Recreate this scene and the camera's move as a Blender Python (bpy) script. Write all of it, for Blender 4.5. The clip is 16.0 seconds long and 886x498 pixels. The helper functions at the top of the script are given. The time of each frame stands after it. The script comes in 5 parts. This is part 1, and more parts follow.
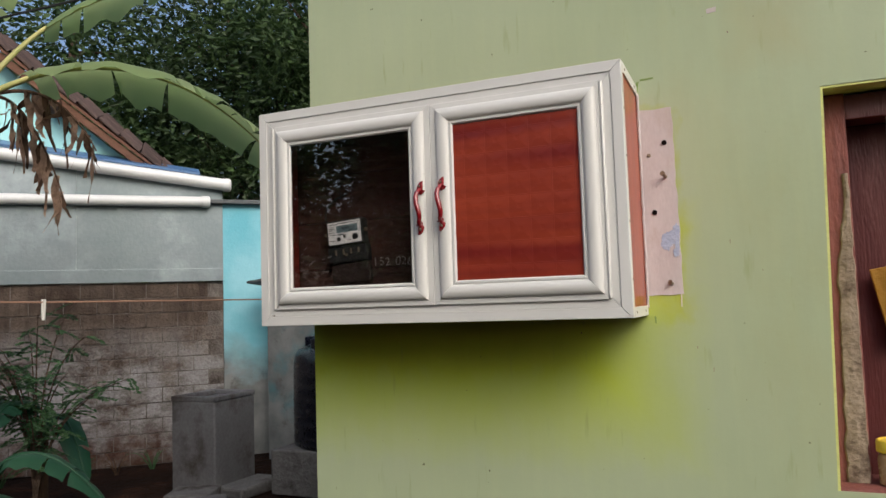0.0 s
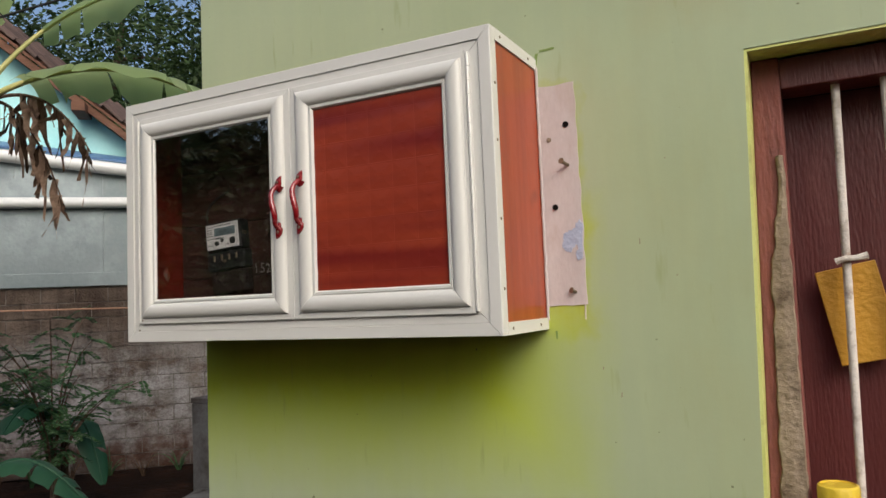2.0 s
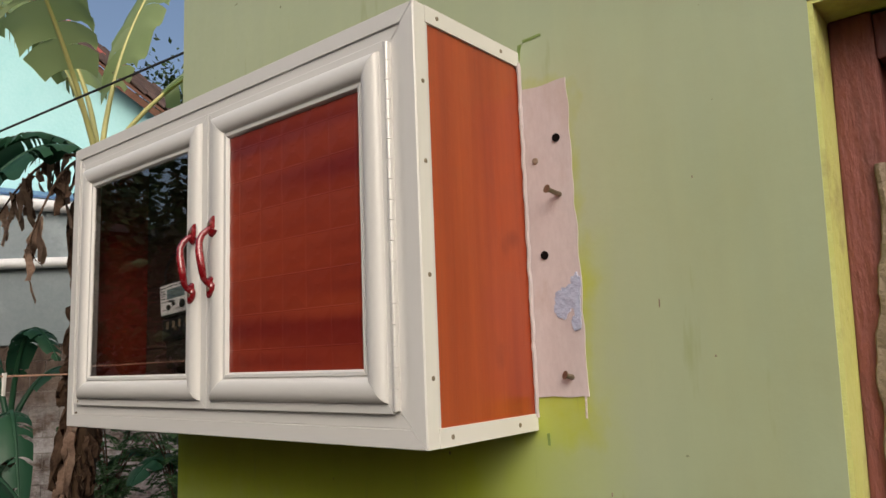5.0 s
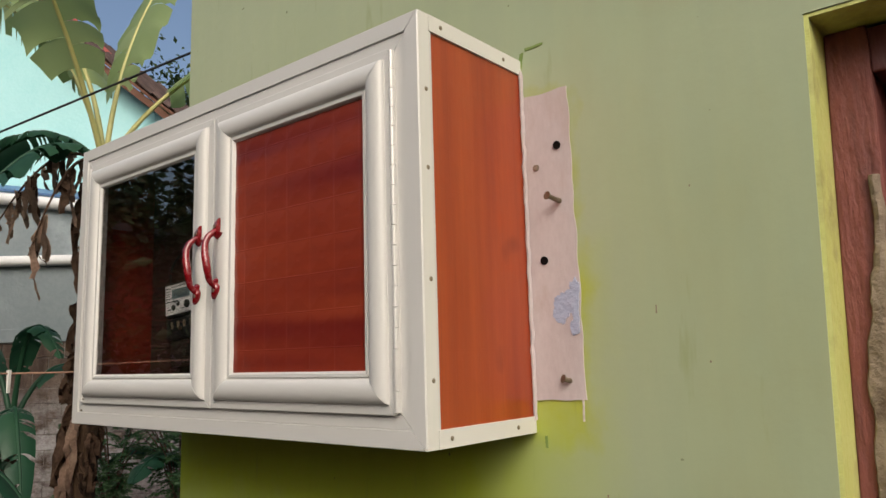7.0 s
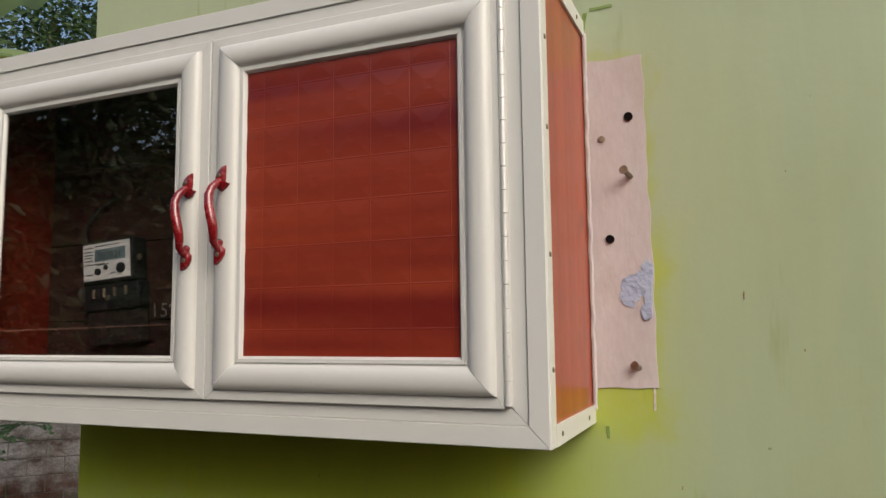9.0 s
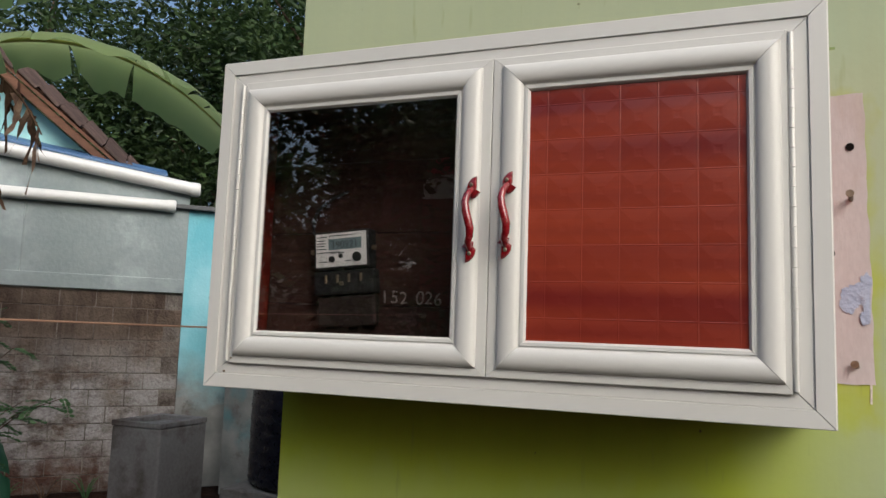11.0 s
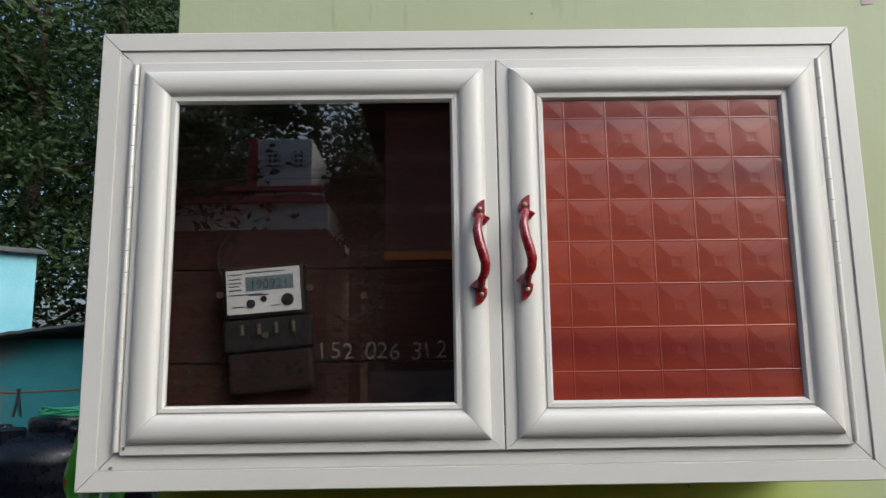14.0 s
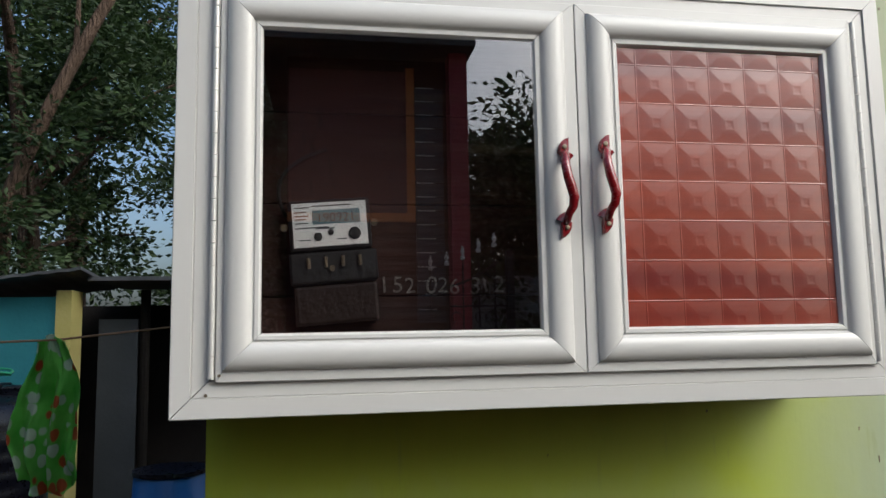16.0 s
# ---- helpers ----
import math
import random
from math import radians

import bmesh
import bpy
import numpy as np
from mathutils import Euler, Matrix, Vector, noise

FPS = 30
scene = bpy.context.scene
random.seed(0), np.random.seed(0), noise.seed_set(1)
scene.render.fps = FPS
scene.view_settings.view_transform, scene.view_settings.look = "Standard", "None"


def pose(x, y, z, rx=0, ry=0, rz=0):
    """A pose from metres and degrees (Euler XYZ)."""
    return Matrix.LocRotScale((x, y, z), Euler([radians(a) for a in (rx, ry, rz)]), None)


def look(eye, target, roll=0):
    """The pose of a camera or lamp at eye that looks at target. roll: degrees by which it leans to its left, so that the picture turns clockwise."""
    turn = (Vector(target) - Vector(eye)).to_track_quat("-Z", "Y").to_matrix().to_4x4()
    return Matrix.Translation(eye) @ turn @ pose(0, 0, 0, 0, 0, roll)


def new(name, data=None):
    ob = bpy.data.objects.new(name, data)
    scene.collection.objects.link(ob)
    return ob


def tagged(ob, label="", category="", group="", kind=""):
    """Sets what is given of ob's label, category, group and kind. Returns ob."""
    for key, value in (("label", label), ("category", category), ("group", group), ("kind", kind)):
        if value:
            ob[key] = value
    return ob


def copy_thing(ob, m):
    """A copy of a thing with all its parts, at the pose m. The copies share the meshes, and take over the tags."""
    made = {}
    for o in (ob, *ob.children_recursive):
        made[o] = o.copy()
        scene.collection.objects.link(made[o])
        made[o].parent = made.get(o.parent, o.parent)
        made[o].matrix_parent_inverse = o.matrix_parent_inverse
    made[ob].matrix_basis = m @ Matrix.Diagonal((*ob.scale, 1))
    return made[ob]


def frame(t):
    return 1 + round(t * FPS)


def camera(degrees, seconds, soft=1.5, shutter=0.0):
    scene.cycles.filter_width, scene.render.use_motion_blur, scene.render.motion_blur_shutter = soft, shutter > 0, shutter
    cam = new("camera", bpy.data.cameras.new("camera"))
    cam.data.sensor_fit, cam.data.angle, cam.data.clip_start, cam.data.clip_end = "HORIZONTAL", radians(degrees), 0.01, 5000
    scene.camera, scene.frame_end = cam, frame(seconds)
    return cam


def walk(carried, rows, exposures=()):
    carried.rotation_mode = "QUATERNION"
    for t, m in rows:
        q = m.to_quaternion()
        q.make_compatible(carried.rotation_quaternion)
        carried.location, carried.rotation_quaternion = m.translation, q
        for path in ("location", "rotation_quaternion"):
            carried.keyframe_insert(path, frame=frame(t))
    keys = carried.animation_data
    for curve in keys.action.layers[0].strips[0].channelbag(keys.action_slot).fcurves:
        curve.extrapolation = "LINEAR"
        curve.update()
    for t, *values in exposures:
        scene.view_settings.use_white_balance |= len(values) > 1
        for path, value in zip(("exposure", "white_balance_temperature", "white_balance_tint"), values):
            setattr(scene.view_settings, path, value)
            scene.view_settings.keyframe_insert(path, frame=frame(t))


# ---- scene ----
cam = camera(62.4, 16.0)
METRES, EYE, TILT, LEAN, TURN = 3.2, 2.0, 0.0, 0.0, 22.7
ROWS = [
    (0.0, 0.0, 0.0, 0.0, 0.14, 4.3, 1.88),
    (0.5, 0.0733, 0.0301, 0.0033, 4.09, 3.82, 0.56),
    (1.0, 0.1139, 0.0496, 0.0033, 5.81, 3.83, 2.22),
    (1.5, 0.133, 0.0599, 0.0047, 6.27, 4.25, 2.9),
    (2.0, 0.1407, 0.0919, 0.0074, 4.78, 4.14, 2.36),
    (2.5, 0.1385, 0.1546, 0.0156, 5.95, 5.32, 1.54),
    (3.0, 0.1514, 0.1929, 0.0206, 8.48, 5.28, 2.03),
    (3.5, 0.19, 0.2234, 0.0217, 15.67, 6.27, 0.47),
    (4.0, 0.2183, 0.2499, 0.0182, 17.47, 5.98, 1.88),
    (4.5, 0.233, 0.2539, 0.023, 17.1, 8.06, 2.31),
    (7.0, 0.2394, 0.2457, 0.0241, 17.26, 8.38, 1.59),
    (7.5, 0.2217, 0.2504, 0.0263, 14.61, 7.61, 0.8),
    (8.0, 0.1747, 0.262, 0.0286, 9.18, 6.67, 2.29),
    (8.5, 0.1317, 0.2718, 0.03, 3.63, 5.89, 1.76),
    (9.0, 0.0998, 0.2686, 0.0308, -0.02, 6.04, 0.65),
    (9.5, 0.0693, 0.2593, 0.0303, 1.03, 6.43, -1.07),
    (10.0, 0.0342, 0.2362, 0.0252, 1.77, 6.89, -1.75),
    (12.5, -0.1516, 0.2611, 0.0216, -14.51, 5.63, -0.84),
    (13.0, -0.1582, 0.2976, 0.0258, -17.02, 7.82, 0.43),
    (13.5, -0.1569, 0.3274, 0.0323, -18.84, 9.23, 1.04),
    (14.0, -0.1509, 0.3318, 0.0322, -23.14, 9.3, 0.82),
    (14.5, -0.1637, 0.3292, 0.0309, -26.38, 8.74, 1.14),
    (15.0, -0.1891, 0.3268, 0.0281, -28.52, 8.26, 1.43),
    (15.5, -0.2219, 0.3326, 0.0208, -30.25, 6.88, 1.8),
    (16.0, -0.232, 0.3641, 0.0179, -32.16, 6.49, 1.03),
]
EXPOSURES = [(0.0, -0.76, 5980, 8), (2.0, -0.77, 6080, 7), (3.5, -0.89, 6320, 10), (9.5, -0.86, 6140, 7), (12.5, -0.74, 5740, 6), (16.0, -0.70, 5640, 5)]
walk(cam, [(t, pose(0, 0, EYE, TILT, LEAN, TURN) @ pose(METRES * x, METRES * y, METRES * z, 90 + pitch, roll, yaw)) for t, x, y, z, yaw, pitch, roll in ROWS], EXPOSURES)

# ---- light ----
world = bpy.data.worlds.new("sky")
scene.world = world
world.use_nodes = True
wn = world.node_tree.nodes
sky = wn.new("ShaderNodeTexSky")
sky.sky_type, sky.sun_disc = "NISHITA", False
sky.sun_elevation, sky.sun_rotation = radians(39), radians(132)
sky.air_density, sky.dust_density, sky.ozone_density = 1.0, 6.5, 0.5
world.node_tree.links.new(sky.outputs["Color"], wn["Background"].inputs["Color"])
wn["Background"].inputs["Strength"].default_value = 0.28
sun_data = bpy.data.lights.new("sun", "SUN")
sun_data.energy, sun_data.angle, sun_data.color = 1.5, radians(40), (1.0, 0.97, 0.92)
sun = new("sun", sun_data)
sun.matrix_world = look((5.0, -3.4, 7.9), (-0.8, 2.0, 1.5))

# ---- materials ----


def material(name, rough=0.6, metal=0.0, coat=0.0):
    m = bpy.data.materials.new(name)
    m.use_nodes = True
    b = m.node_tree.nodes["Principled BSDF"]
    b.inputs["Roughness"].default_value, b.inputs["Metallic"].default_value = rough, metal
    b.inputs["Coat Weight"].default_value = coat
    return m, m.node_tree.nodes, m.node_tree.links, b


def coords(n, l, scale):
    geo, mp = n.new("ShaderNodeNewGeometry"), n.new("ShaderNodeMapping")
    mp.inputs["Scale"].default_value = scale
    l.new(geo.outputs["Position"], mp.inputs["Vector"])
    return mp.outputs["Vector"]


def noise_fac(n, l, vec, scale, detail=5.0, lo=0.3, hi=0.7, rough=0.55):
    t, r = n.new("ShaderNodeTexNoise"), n.new("ShaderNodeMapRange")
    t.inputs["Scale"].default_value, t.inputs["Detail"].default_value, t.inputs["Roughness"].default_value = scale, detail, rough
    r.inputs["From Min"].default_value, r.inputs["From Max"].default_value = lo, hi
    l.new(vec, t.inputs["Vector"])
    l.new(t.outputs["Fac"], r.inputs["Value"])
    return r.outputs["Result"]


def blend(n, l, fac, a, b):
    m = n.new("ShaderNodeMix")
    m.data_type = "RGBA"
    for value, socket in ((fac, m.inputs["Factor"]), (a, m.inputs["A"]), (b, m.inputs["B"])):
        if isinstance(value, tuple):
            socket.default_value = (*value, 1)
        elif isinstance(value, float):
            socket.default_value = value
        else:
            l.new(value, socket)
    return m.outputs["Result"]


def calc(n, l, op, a, b=None):
    m = n.new("ShaderNodeMath")
    m.operation = op
    for value, socket in ((a, m.inputs[0]), (b, m.inputs[1])):
        if isinstance(value, (int, float)):
            socket.default_value = value
        elif value is not None:
            l.new(value, socket)
    return m.outputs[0]


def relief(n, l, b, height, strength=0.3, distance=0.01):
    p = n.new("ShaderNodeBump")
    p.inputs["Strength"].default_value, p.inputs["Distance"].default_value = strength, distance
    l.new(height, p.inputs["Height"])
    l.new(p.outputs["Normal"], b.inputs["Normal"])


def surface(name, c1, c2, scale=3.0, fine=40.0, rough=0.6, metal=0.0, coat=0.0, bump=0.3, depth=0.004, stretch=(1, 1, 1), stain=None, stain_scale=1.5, vary=0.0):
    """A two-scale surface: broad patches from c1 to c2, fine grain, an optional stain and relief."""
    m, n, l, b = material(name, rough, metal, coat)
    vec = coords(n, l, stretch)
    broad = noise_fac(n, l, vec, scale)
    grain = noise_fac(n, l, vec, fine, 6.0, 0.35, 0.65)
    col = blend(n, l, calc(n, l, "ADD", calc(n, l, "MULTIPLY", broad, 0.7), calc(n, l, "MULTIPLY", grain, 0.3)), c1, c2)
    if stain:
        col = blend(n, l, noise_fac(n, l, vec, stain_scale, 8.0, 0.52, 0.68, 0.65), col, stain)
    if vary:
        info, hsv = n.new("ShaderNodeObjectInfo"), n.new("ShaderNodeHueSaturation")
        l.new(calc(n, l, "ADD", calc(n, l, "MULTIPLY", info.outputs["Random"], vary), 1 - vary / 2), hsv.inputs["Value"])
        l.new(col, hsv.inputs["Color"])
        col = hsv.outputs["Color"]
    l.new(col, b.inputs["Base Color"])
    l.new(calc(n, l, "ADD", calc(n, l, "MULTIPLY", grain, 0.15), rough - 0.07), b.inputs["Roughness"])
    if rough >= 0.8:  # earth, bark, mortar: next to no gloss
        b.inputs["Specular IOR Level"].default_value = 0.12
    if bump:
        relief(n, l, b, calc(n, l, "ADD", grain, calc(n, l, "MULTIPLY", broad, 0.6)), bump, depth)
    return m


def leafy(name, c1, c2, rough=0.45, glow=0.3):
    """Leaves: colour by island, thin and slightly translucent."""
    m, n, l, b = material(name, rough)
    b.inputs["Specular IOR Level"].default_value = 0.3
    geo = n.new("ShaderNodeNewGeometry")
    vec = coords(n, l, (1, 1, 1))
    f = calc(n, l, "ADD", calc(n, l, "MULTIPLY", geo.outputs["Random Per Island"], 0.6), calc(n, l, "MULTIPLY", noise_fac(n, l, vec, 1.2), 0.4))
    col = blend(n, l, f, c1, c2)
    l.new(col, b.inputs["Base Color"])
    t, mix = n.new("ShaderNodeBsdfTranslucent"), n.new("ShaderNodeMixShader")
    l.new(col, t.inputs["Color"])
    mix.inputs[0].default_value = glow
    l.new(b.outputs[0], mix.inputs[1])
    l.new(t.outputs[0], mix.inputs[2])
    l.new(mix.outputs[0], n["Material Output"].inputs["Surface"])
    return m


def wood_laminate(name, stretch, coat=0.6, c1=(0.185, 0.015, 0.009), c2=(0.34, 0.052, 0.014)):
    """Glossy red-brown wood print; the grain runs along the axis with the small stretch."""
    m, n, l, b = material(name, 0.30, 0.0, coat)
    b.inputs["Coat Roughness"].default_value = 0.2
    vec = coords(n, l, stretch)
    bands = noise_fac(n, l, vec, 0.9, 2.0, 0.37, 0.63)
    grain = noise_fac(n, l, vec, 6.0, 8.0, 0.3, 0.7, 0.7)
    col = blend(n, l, bands, c1, c2)
    col = blend(n, l, calc(n, l, "MULTIPLY", grain, 0.28), col, (0.12, 0.010, 0.006))
    knot = noise_fac(n, l, coords(n, l, (9, 9, 9)), 1.0, 2.0, 0.68, 0.8)
    col = blend(n, l, calc(n, l, "MULTIPLY", knot, 0.5), col, (0.10, 0.010, 0.006))
    l.new(col, b.inputs["Base Color"])
    relief(n, l, b, grain, 0.05, 0.001)
    return m


def green_wall_paint():
    """Pale green lime paint; a fresher yellow-green coat with ragged edges round the bare plaster, a vivid green area
    below the box.
    """
    m, n, l, b = material("green_wall_paint", 0.55)
    vec = coords(n, l, (1, 1, 1))
    broad = noise_fac(n, l, vec, 1.3, 5.0)
    fine = noise_fac(n, l, vec, 55.0, 8.0, 0.3, 0.7)
    drag = noise_fac(n, l, coords(n, l, (26, 26, 3.2)), 1.0, 6.0, 0.42, 0.75)
    col = blend(n, l, broad, WALL_GREEN, WALL_GREEN_2)
    col = blend(n, l, calc(n, l, "MULTIPLY", drag, 0.16), col, (0.47, 0.54, 0.29))
    specks = noise_fac(n, l, vec, 38.0, 2.0, 0.765, 0.79)
    sep = n.new("ShaderNodeSeparateXYZ")
    tc = n.new("ShaderNodeTexCoord")
    l.new(tc.outputs["Object"], sep.inputs[0])
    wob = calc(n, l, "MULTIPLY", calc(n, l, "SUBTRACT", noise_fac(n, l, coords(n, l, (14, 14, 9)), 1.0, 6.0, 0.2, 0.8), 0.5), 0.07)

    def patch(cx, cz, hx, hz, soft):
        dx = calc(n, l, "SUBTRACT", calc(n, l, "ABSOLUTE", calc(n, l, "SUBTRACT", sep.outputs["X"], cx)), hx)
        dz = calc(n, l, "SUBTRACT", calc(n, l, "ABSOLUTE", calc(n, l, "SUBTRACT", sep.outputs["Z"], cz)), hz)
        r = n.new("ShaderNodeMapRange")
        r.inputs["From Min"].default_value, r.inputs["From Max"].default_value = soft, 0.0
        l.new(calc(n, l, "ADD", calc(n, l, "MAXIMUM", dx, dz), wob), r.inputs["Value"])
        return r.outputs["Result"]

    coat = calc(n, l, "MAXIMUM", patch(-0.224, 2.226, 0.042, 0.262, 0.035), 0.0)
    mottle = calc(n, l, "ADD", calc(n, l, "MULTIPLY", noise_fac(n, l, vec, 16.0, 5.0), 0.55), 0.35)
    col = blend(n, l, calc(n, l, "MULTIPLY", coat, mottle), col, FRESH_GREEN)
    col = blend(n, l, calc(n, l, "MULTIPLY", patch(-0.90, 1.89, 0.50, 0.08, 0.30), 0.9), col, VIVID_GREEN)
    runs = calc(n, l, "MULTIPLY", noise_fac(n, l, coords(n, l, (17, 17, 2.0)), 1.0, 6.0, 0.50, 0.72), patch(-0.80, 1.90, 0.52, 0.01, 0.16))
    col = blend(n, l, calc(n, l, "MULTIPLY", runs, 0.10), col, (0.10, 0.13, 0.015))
    grime = calc(n, l, "MULTIPLY", noise_fac(n, l, coords(n, l, (2.2, 2.2, 1.2)), 1.0, 8.0, 0.55, 0.8, 0.7), 0.25)
    col = blend(n, l, grime, col, (0.34, 0.30, 0.12))
    drips = calc(n, l, "MULTIPLY", noise_fac(n, l, coords(n, l, (34, 34, 5)), 1.0, 3.0, 0.66, 0.78), 0.38)
    col = blend(n, l, drips, col, (0.23, 0.26, 0.09))
    col = blend(n, l, calc(n, l, "MULTIPLY", patch(0.08, 2.70, 0.03, 0.03, 0.10), 0.30), col, (0.36, 0.31, 0.14))
    col = blend(n, l, calc(n, l, "MULTIPLY", specks, 0.8), col, (0.10, 0.10, 0.04))
    l.new(col, b.inputs["Base Color"])
    l.new(calc(n, l, "ADD", calc(n, l, "MULTIPLY", fine, 0.15), 0.42), b.inputs["Roughness"])
    relief(n, l, b, calc(n, l, "ADD", calc(n, l, "MULTIPLY", fine, 0.35), calc(n, l, "ADD", calc(n, l, "MULTIPLY", drag, 0.5), broad)), 0.16, 0.003)
    return m


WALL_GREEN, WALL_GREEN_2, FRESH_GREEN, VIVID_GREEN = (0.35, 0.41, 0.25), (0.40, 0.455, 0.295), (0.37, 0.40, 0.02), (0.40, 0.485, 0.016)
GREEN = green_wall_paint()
REVEAL = surface("yellow_green_reveal", (0.55, 0.58, 0.16), (0.62, 0.64, 0.24), 6, 60, 0.55, stain=(0.40, 0.38, 0.14), stain_scale=9)
PLASTER = surface("bare_pink_plaster", (0.47, 0.41, 0.405), (0.57, 0.51, 0.505), 12, 90, 0.85, bump=0.12, depth=0.002, stain=(0.46, 0.38, 0.35), stain_scale=9, stretch=(1.6, 1.6, 0.6))
BLUE_PAINT = surface("old_blue_paint", (0.33, 0.38, 0.52), (0.40, 0.44, 0.56), 20, 80, 0.7)


def satin_white(name, c1, c2, rough, metal):
    """Smooth powder-coated profile with faint broad unevenness."""
    m, n, l, b = material(name, rough, metal)
    l.new(blend(n, l, noise_fac(n, l, coords(n, l, (1, 1, 1)), 3.0, 2.0), c1, c2), b.inputs["Base Color"])
    return m


WHITE = satin_white("satin_white_profile", (0.60, 0.592, 0.565), (0.63, 0.622, 0.595), 0.40, 0.06)
WHITE_FLAT = satin_white("white_angle_strip", (0.65, 0.64, 0.60), (0.69, 0.68, 0.64), 0.4, 0.05)
STEEL = surface("hinge_steel", (0.62, 0.61, 0.58), (0.72, 0.71, 0.68), 12, 90, 0.35, 0.25, bump=0.05, depth=0.0005)
SCREW = surface("dull_screw_metal", (0.16, 0.13, 0.09), (0.30, 0.25, 0.18), 50, 200, 0.4, 0.8, bump=0.1, depth=0.0005)
RED_GLOSS = surface("red_enamel", (0.16, 0.006, 0.010), (0.24, 0.010, 0.014), 20, 120, 0.25, 0.0, 0.7, bump=0.05, depth=0.0006)
LAM_DOOR = wood_laminate("red_wood_laminate_across", (0.9, 14, 14), 0.6, (0.150, 0.013, 0.010), (0.30, 0.047, 0.018))
# lighter copy: light from the right is mixed into the side panel's colour
LAM_SIDE = wood_laminate("red_wood_laminate_upright", (14, 14, 0.9), 0.1, (0.23, 0.025, 0.008), (0.385, 0.066, 0.014))
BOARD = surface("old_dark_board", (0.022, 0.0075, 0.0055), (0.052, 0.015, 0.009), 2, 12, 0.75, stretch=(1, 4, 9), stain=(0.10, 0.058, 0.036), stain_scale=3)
# darker copy of the laminate, the cabinet's inner shade in its colour
INSIDE = wood_laminate("shaded_cabinet_lining", (12, 12, 0.9), 0.1, (0.10, 0.009, 0.006), (0.17, 0.024, 0.010))
MAROON = surface("maroon_wood_paint", (0.085, 0.018, 0.018), (0.12, 0.026, 0.024), 3, 40, 0.45, stretch=(5, 5, 0.7), stain=(0.16, 0.05, 0.045), stain_scale=2)
MAROON_OLD = surface("worn_maroon_paint", (0.16, 0.045, 0.038), (0.24, 0.075, 0.060), 6, 50, 0.7, bump=0.6, stretch=(2, 2, 0.5), stain=(0.09, 0.03, 0.03), stain_scale=6)
MORTAR = surface("rough_brown_mortar", (0.20, 0.155, 0.115), (0.32, 0.255, 0.19), 14, 70, 0.9, bump=0.5, depth=0.006, stain=(0.10, 0.07, 0.05), stain_scale=12)
ROD = surface("chalky_white_rod", (0.55, 0.50, 0.46), (0.68, 0.63, 0.58), 15, 90, 0.7, stain=(0.30, 0.24, 0.20), stain_scale=25)
OCHRE = surface("ochre_painted_board", (0.50, 0.25, 0.02), (0.56, 0.30, 0.03), 10, 80, 0.5)
YELLOW = surface("yellow_plastic_lid", (0.62, 0.44, 0.03), (0.68, 0.50, 0.05), 10, 60, 0.35)
JAR = surface("brownish_jar_plastic", (0.30, 0.19, 0.13), (0.42, 0.27, 0.19), 14, 70, 0.25)
GABLE = surface("pale_turquoise_limewash", (0.34, 0.68, 0.70), (0.46, 0.76, 0.78), 1.0, 25, 0.7)


def paint_to_plaster(name, c1, c2, axis, at, slope, wander):
    """Paint giving way to bare, stained, greyer plaster past a ragged edge."""
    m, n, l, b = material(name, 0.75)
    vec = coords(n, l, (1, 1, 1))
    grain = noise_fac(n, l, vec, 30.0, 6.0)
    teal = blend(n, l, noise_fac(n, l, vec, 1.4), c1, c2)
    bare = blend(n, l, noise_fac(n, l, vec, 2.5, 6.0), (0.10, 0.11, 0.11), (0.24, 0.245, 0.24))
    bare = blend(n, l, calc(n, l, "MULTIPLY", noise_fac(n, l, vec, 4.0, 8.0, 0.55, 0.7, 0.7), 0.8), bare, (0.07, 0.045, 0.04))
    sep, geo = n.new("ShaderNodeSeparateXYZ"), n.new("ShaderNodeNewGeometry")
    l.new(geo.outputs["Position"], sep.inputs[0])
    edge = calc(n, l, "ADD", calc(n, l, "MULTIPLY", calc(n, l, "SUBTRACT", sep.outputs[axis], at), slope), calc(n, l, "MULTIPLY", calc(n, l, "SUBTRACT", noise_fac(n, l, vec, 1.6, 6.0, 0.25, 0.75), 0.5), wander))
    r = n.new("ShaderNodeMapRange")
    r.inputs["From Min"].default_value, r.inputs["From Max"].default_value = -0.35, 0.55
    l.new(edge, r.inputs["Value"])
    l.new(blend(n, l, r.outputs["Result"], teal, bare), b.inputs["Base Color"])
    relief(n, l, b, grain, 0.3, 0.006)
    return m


TEAL = paint_to_plaster("worn_teal_paint", (0.025, 0.17, 0.21), (0.045, 0.25, 0.29), "X", -5.35, -1.1, 1.6)
# turquoise above, grey and darker below about z 1.5
TURQ = paint_to_plaster("turquoise_limewash", (0.15, 0.46, 0.56), (0.33, 0.62, 0.70), "Z", 1.50, -1.5, 1.0)
YELLOW_POST = surface("yellow_limewash", (0.50, 0.44, 0.14), (0.56, 0.50, 0.20), 3, 30, 0.8)
SHEET = surface("galvanised_sheet", (0.19, 0.23, 0.245), (0.28, 0.32, 0.335), 1.2, 20, 0.42, 0.5, bump=0.06, depth=0.02, stain=(0.36, 0.41, 0.43), stain_scale=0.9)
PVC = surface("white_pvc_pipe", (0.62, 0.62, 0.62), (0.72, 0.72, 0.71), 2, 30, 0.35, bump=0.05)
BLUE_SHEET = surface("blue_roof_sheet", (0.05, 0.12, 0.26), (0.09, 0.18, 0.34), 2, 30, 0.5)
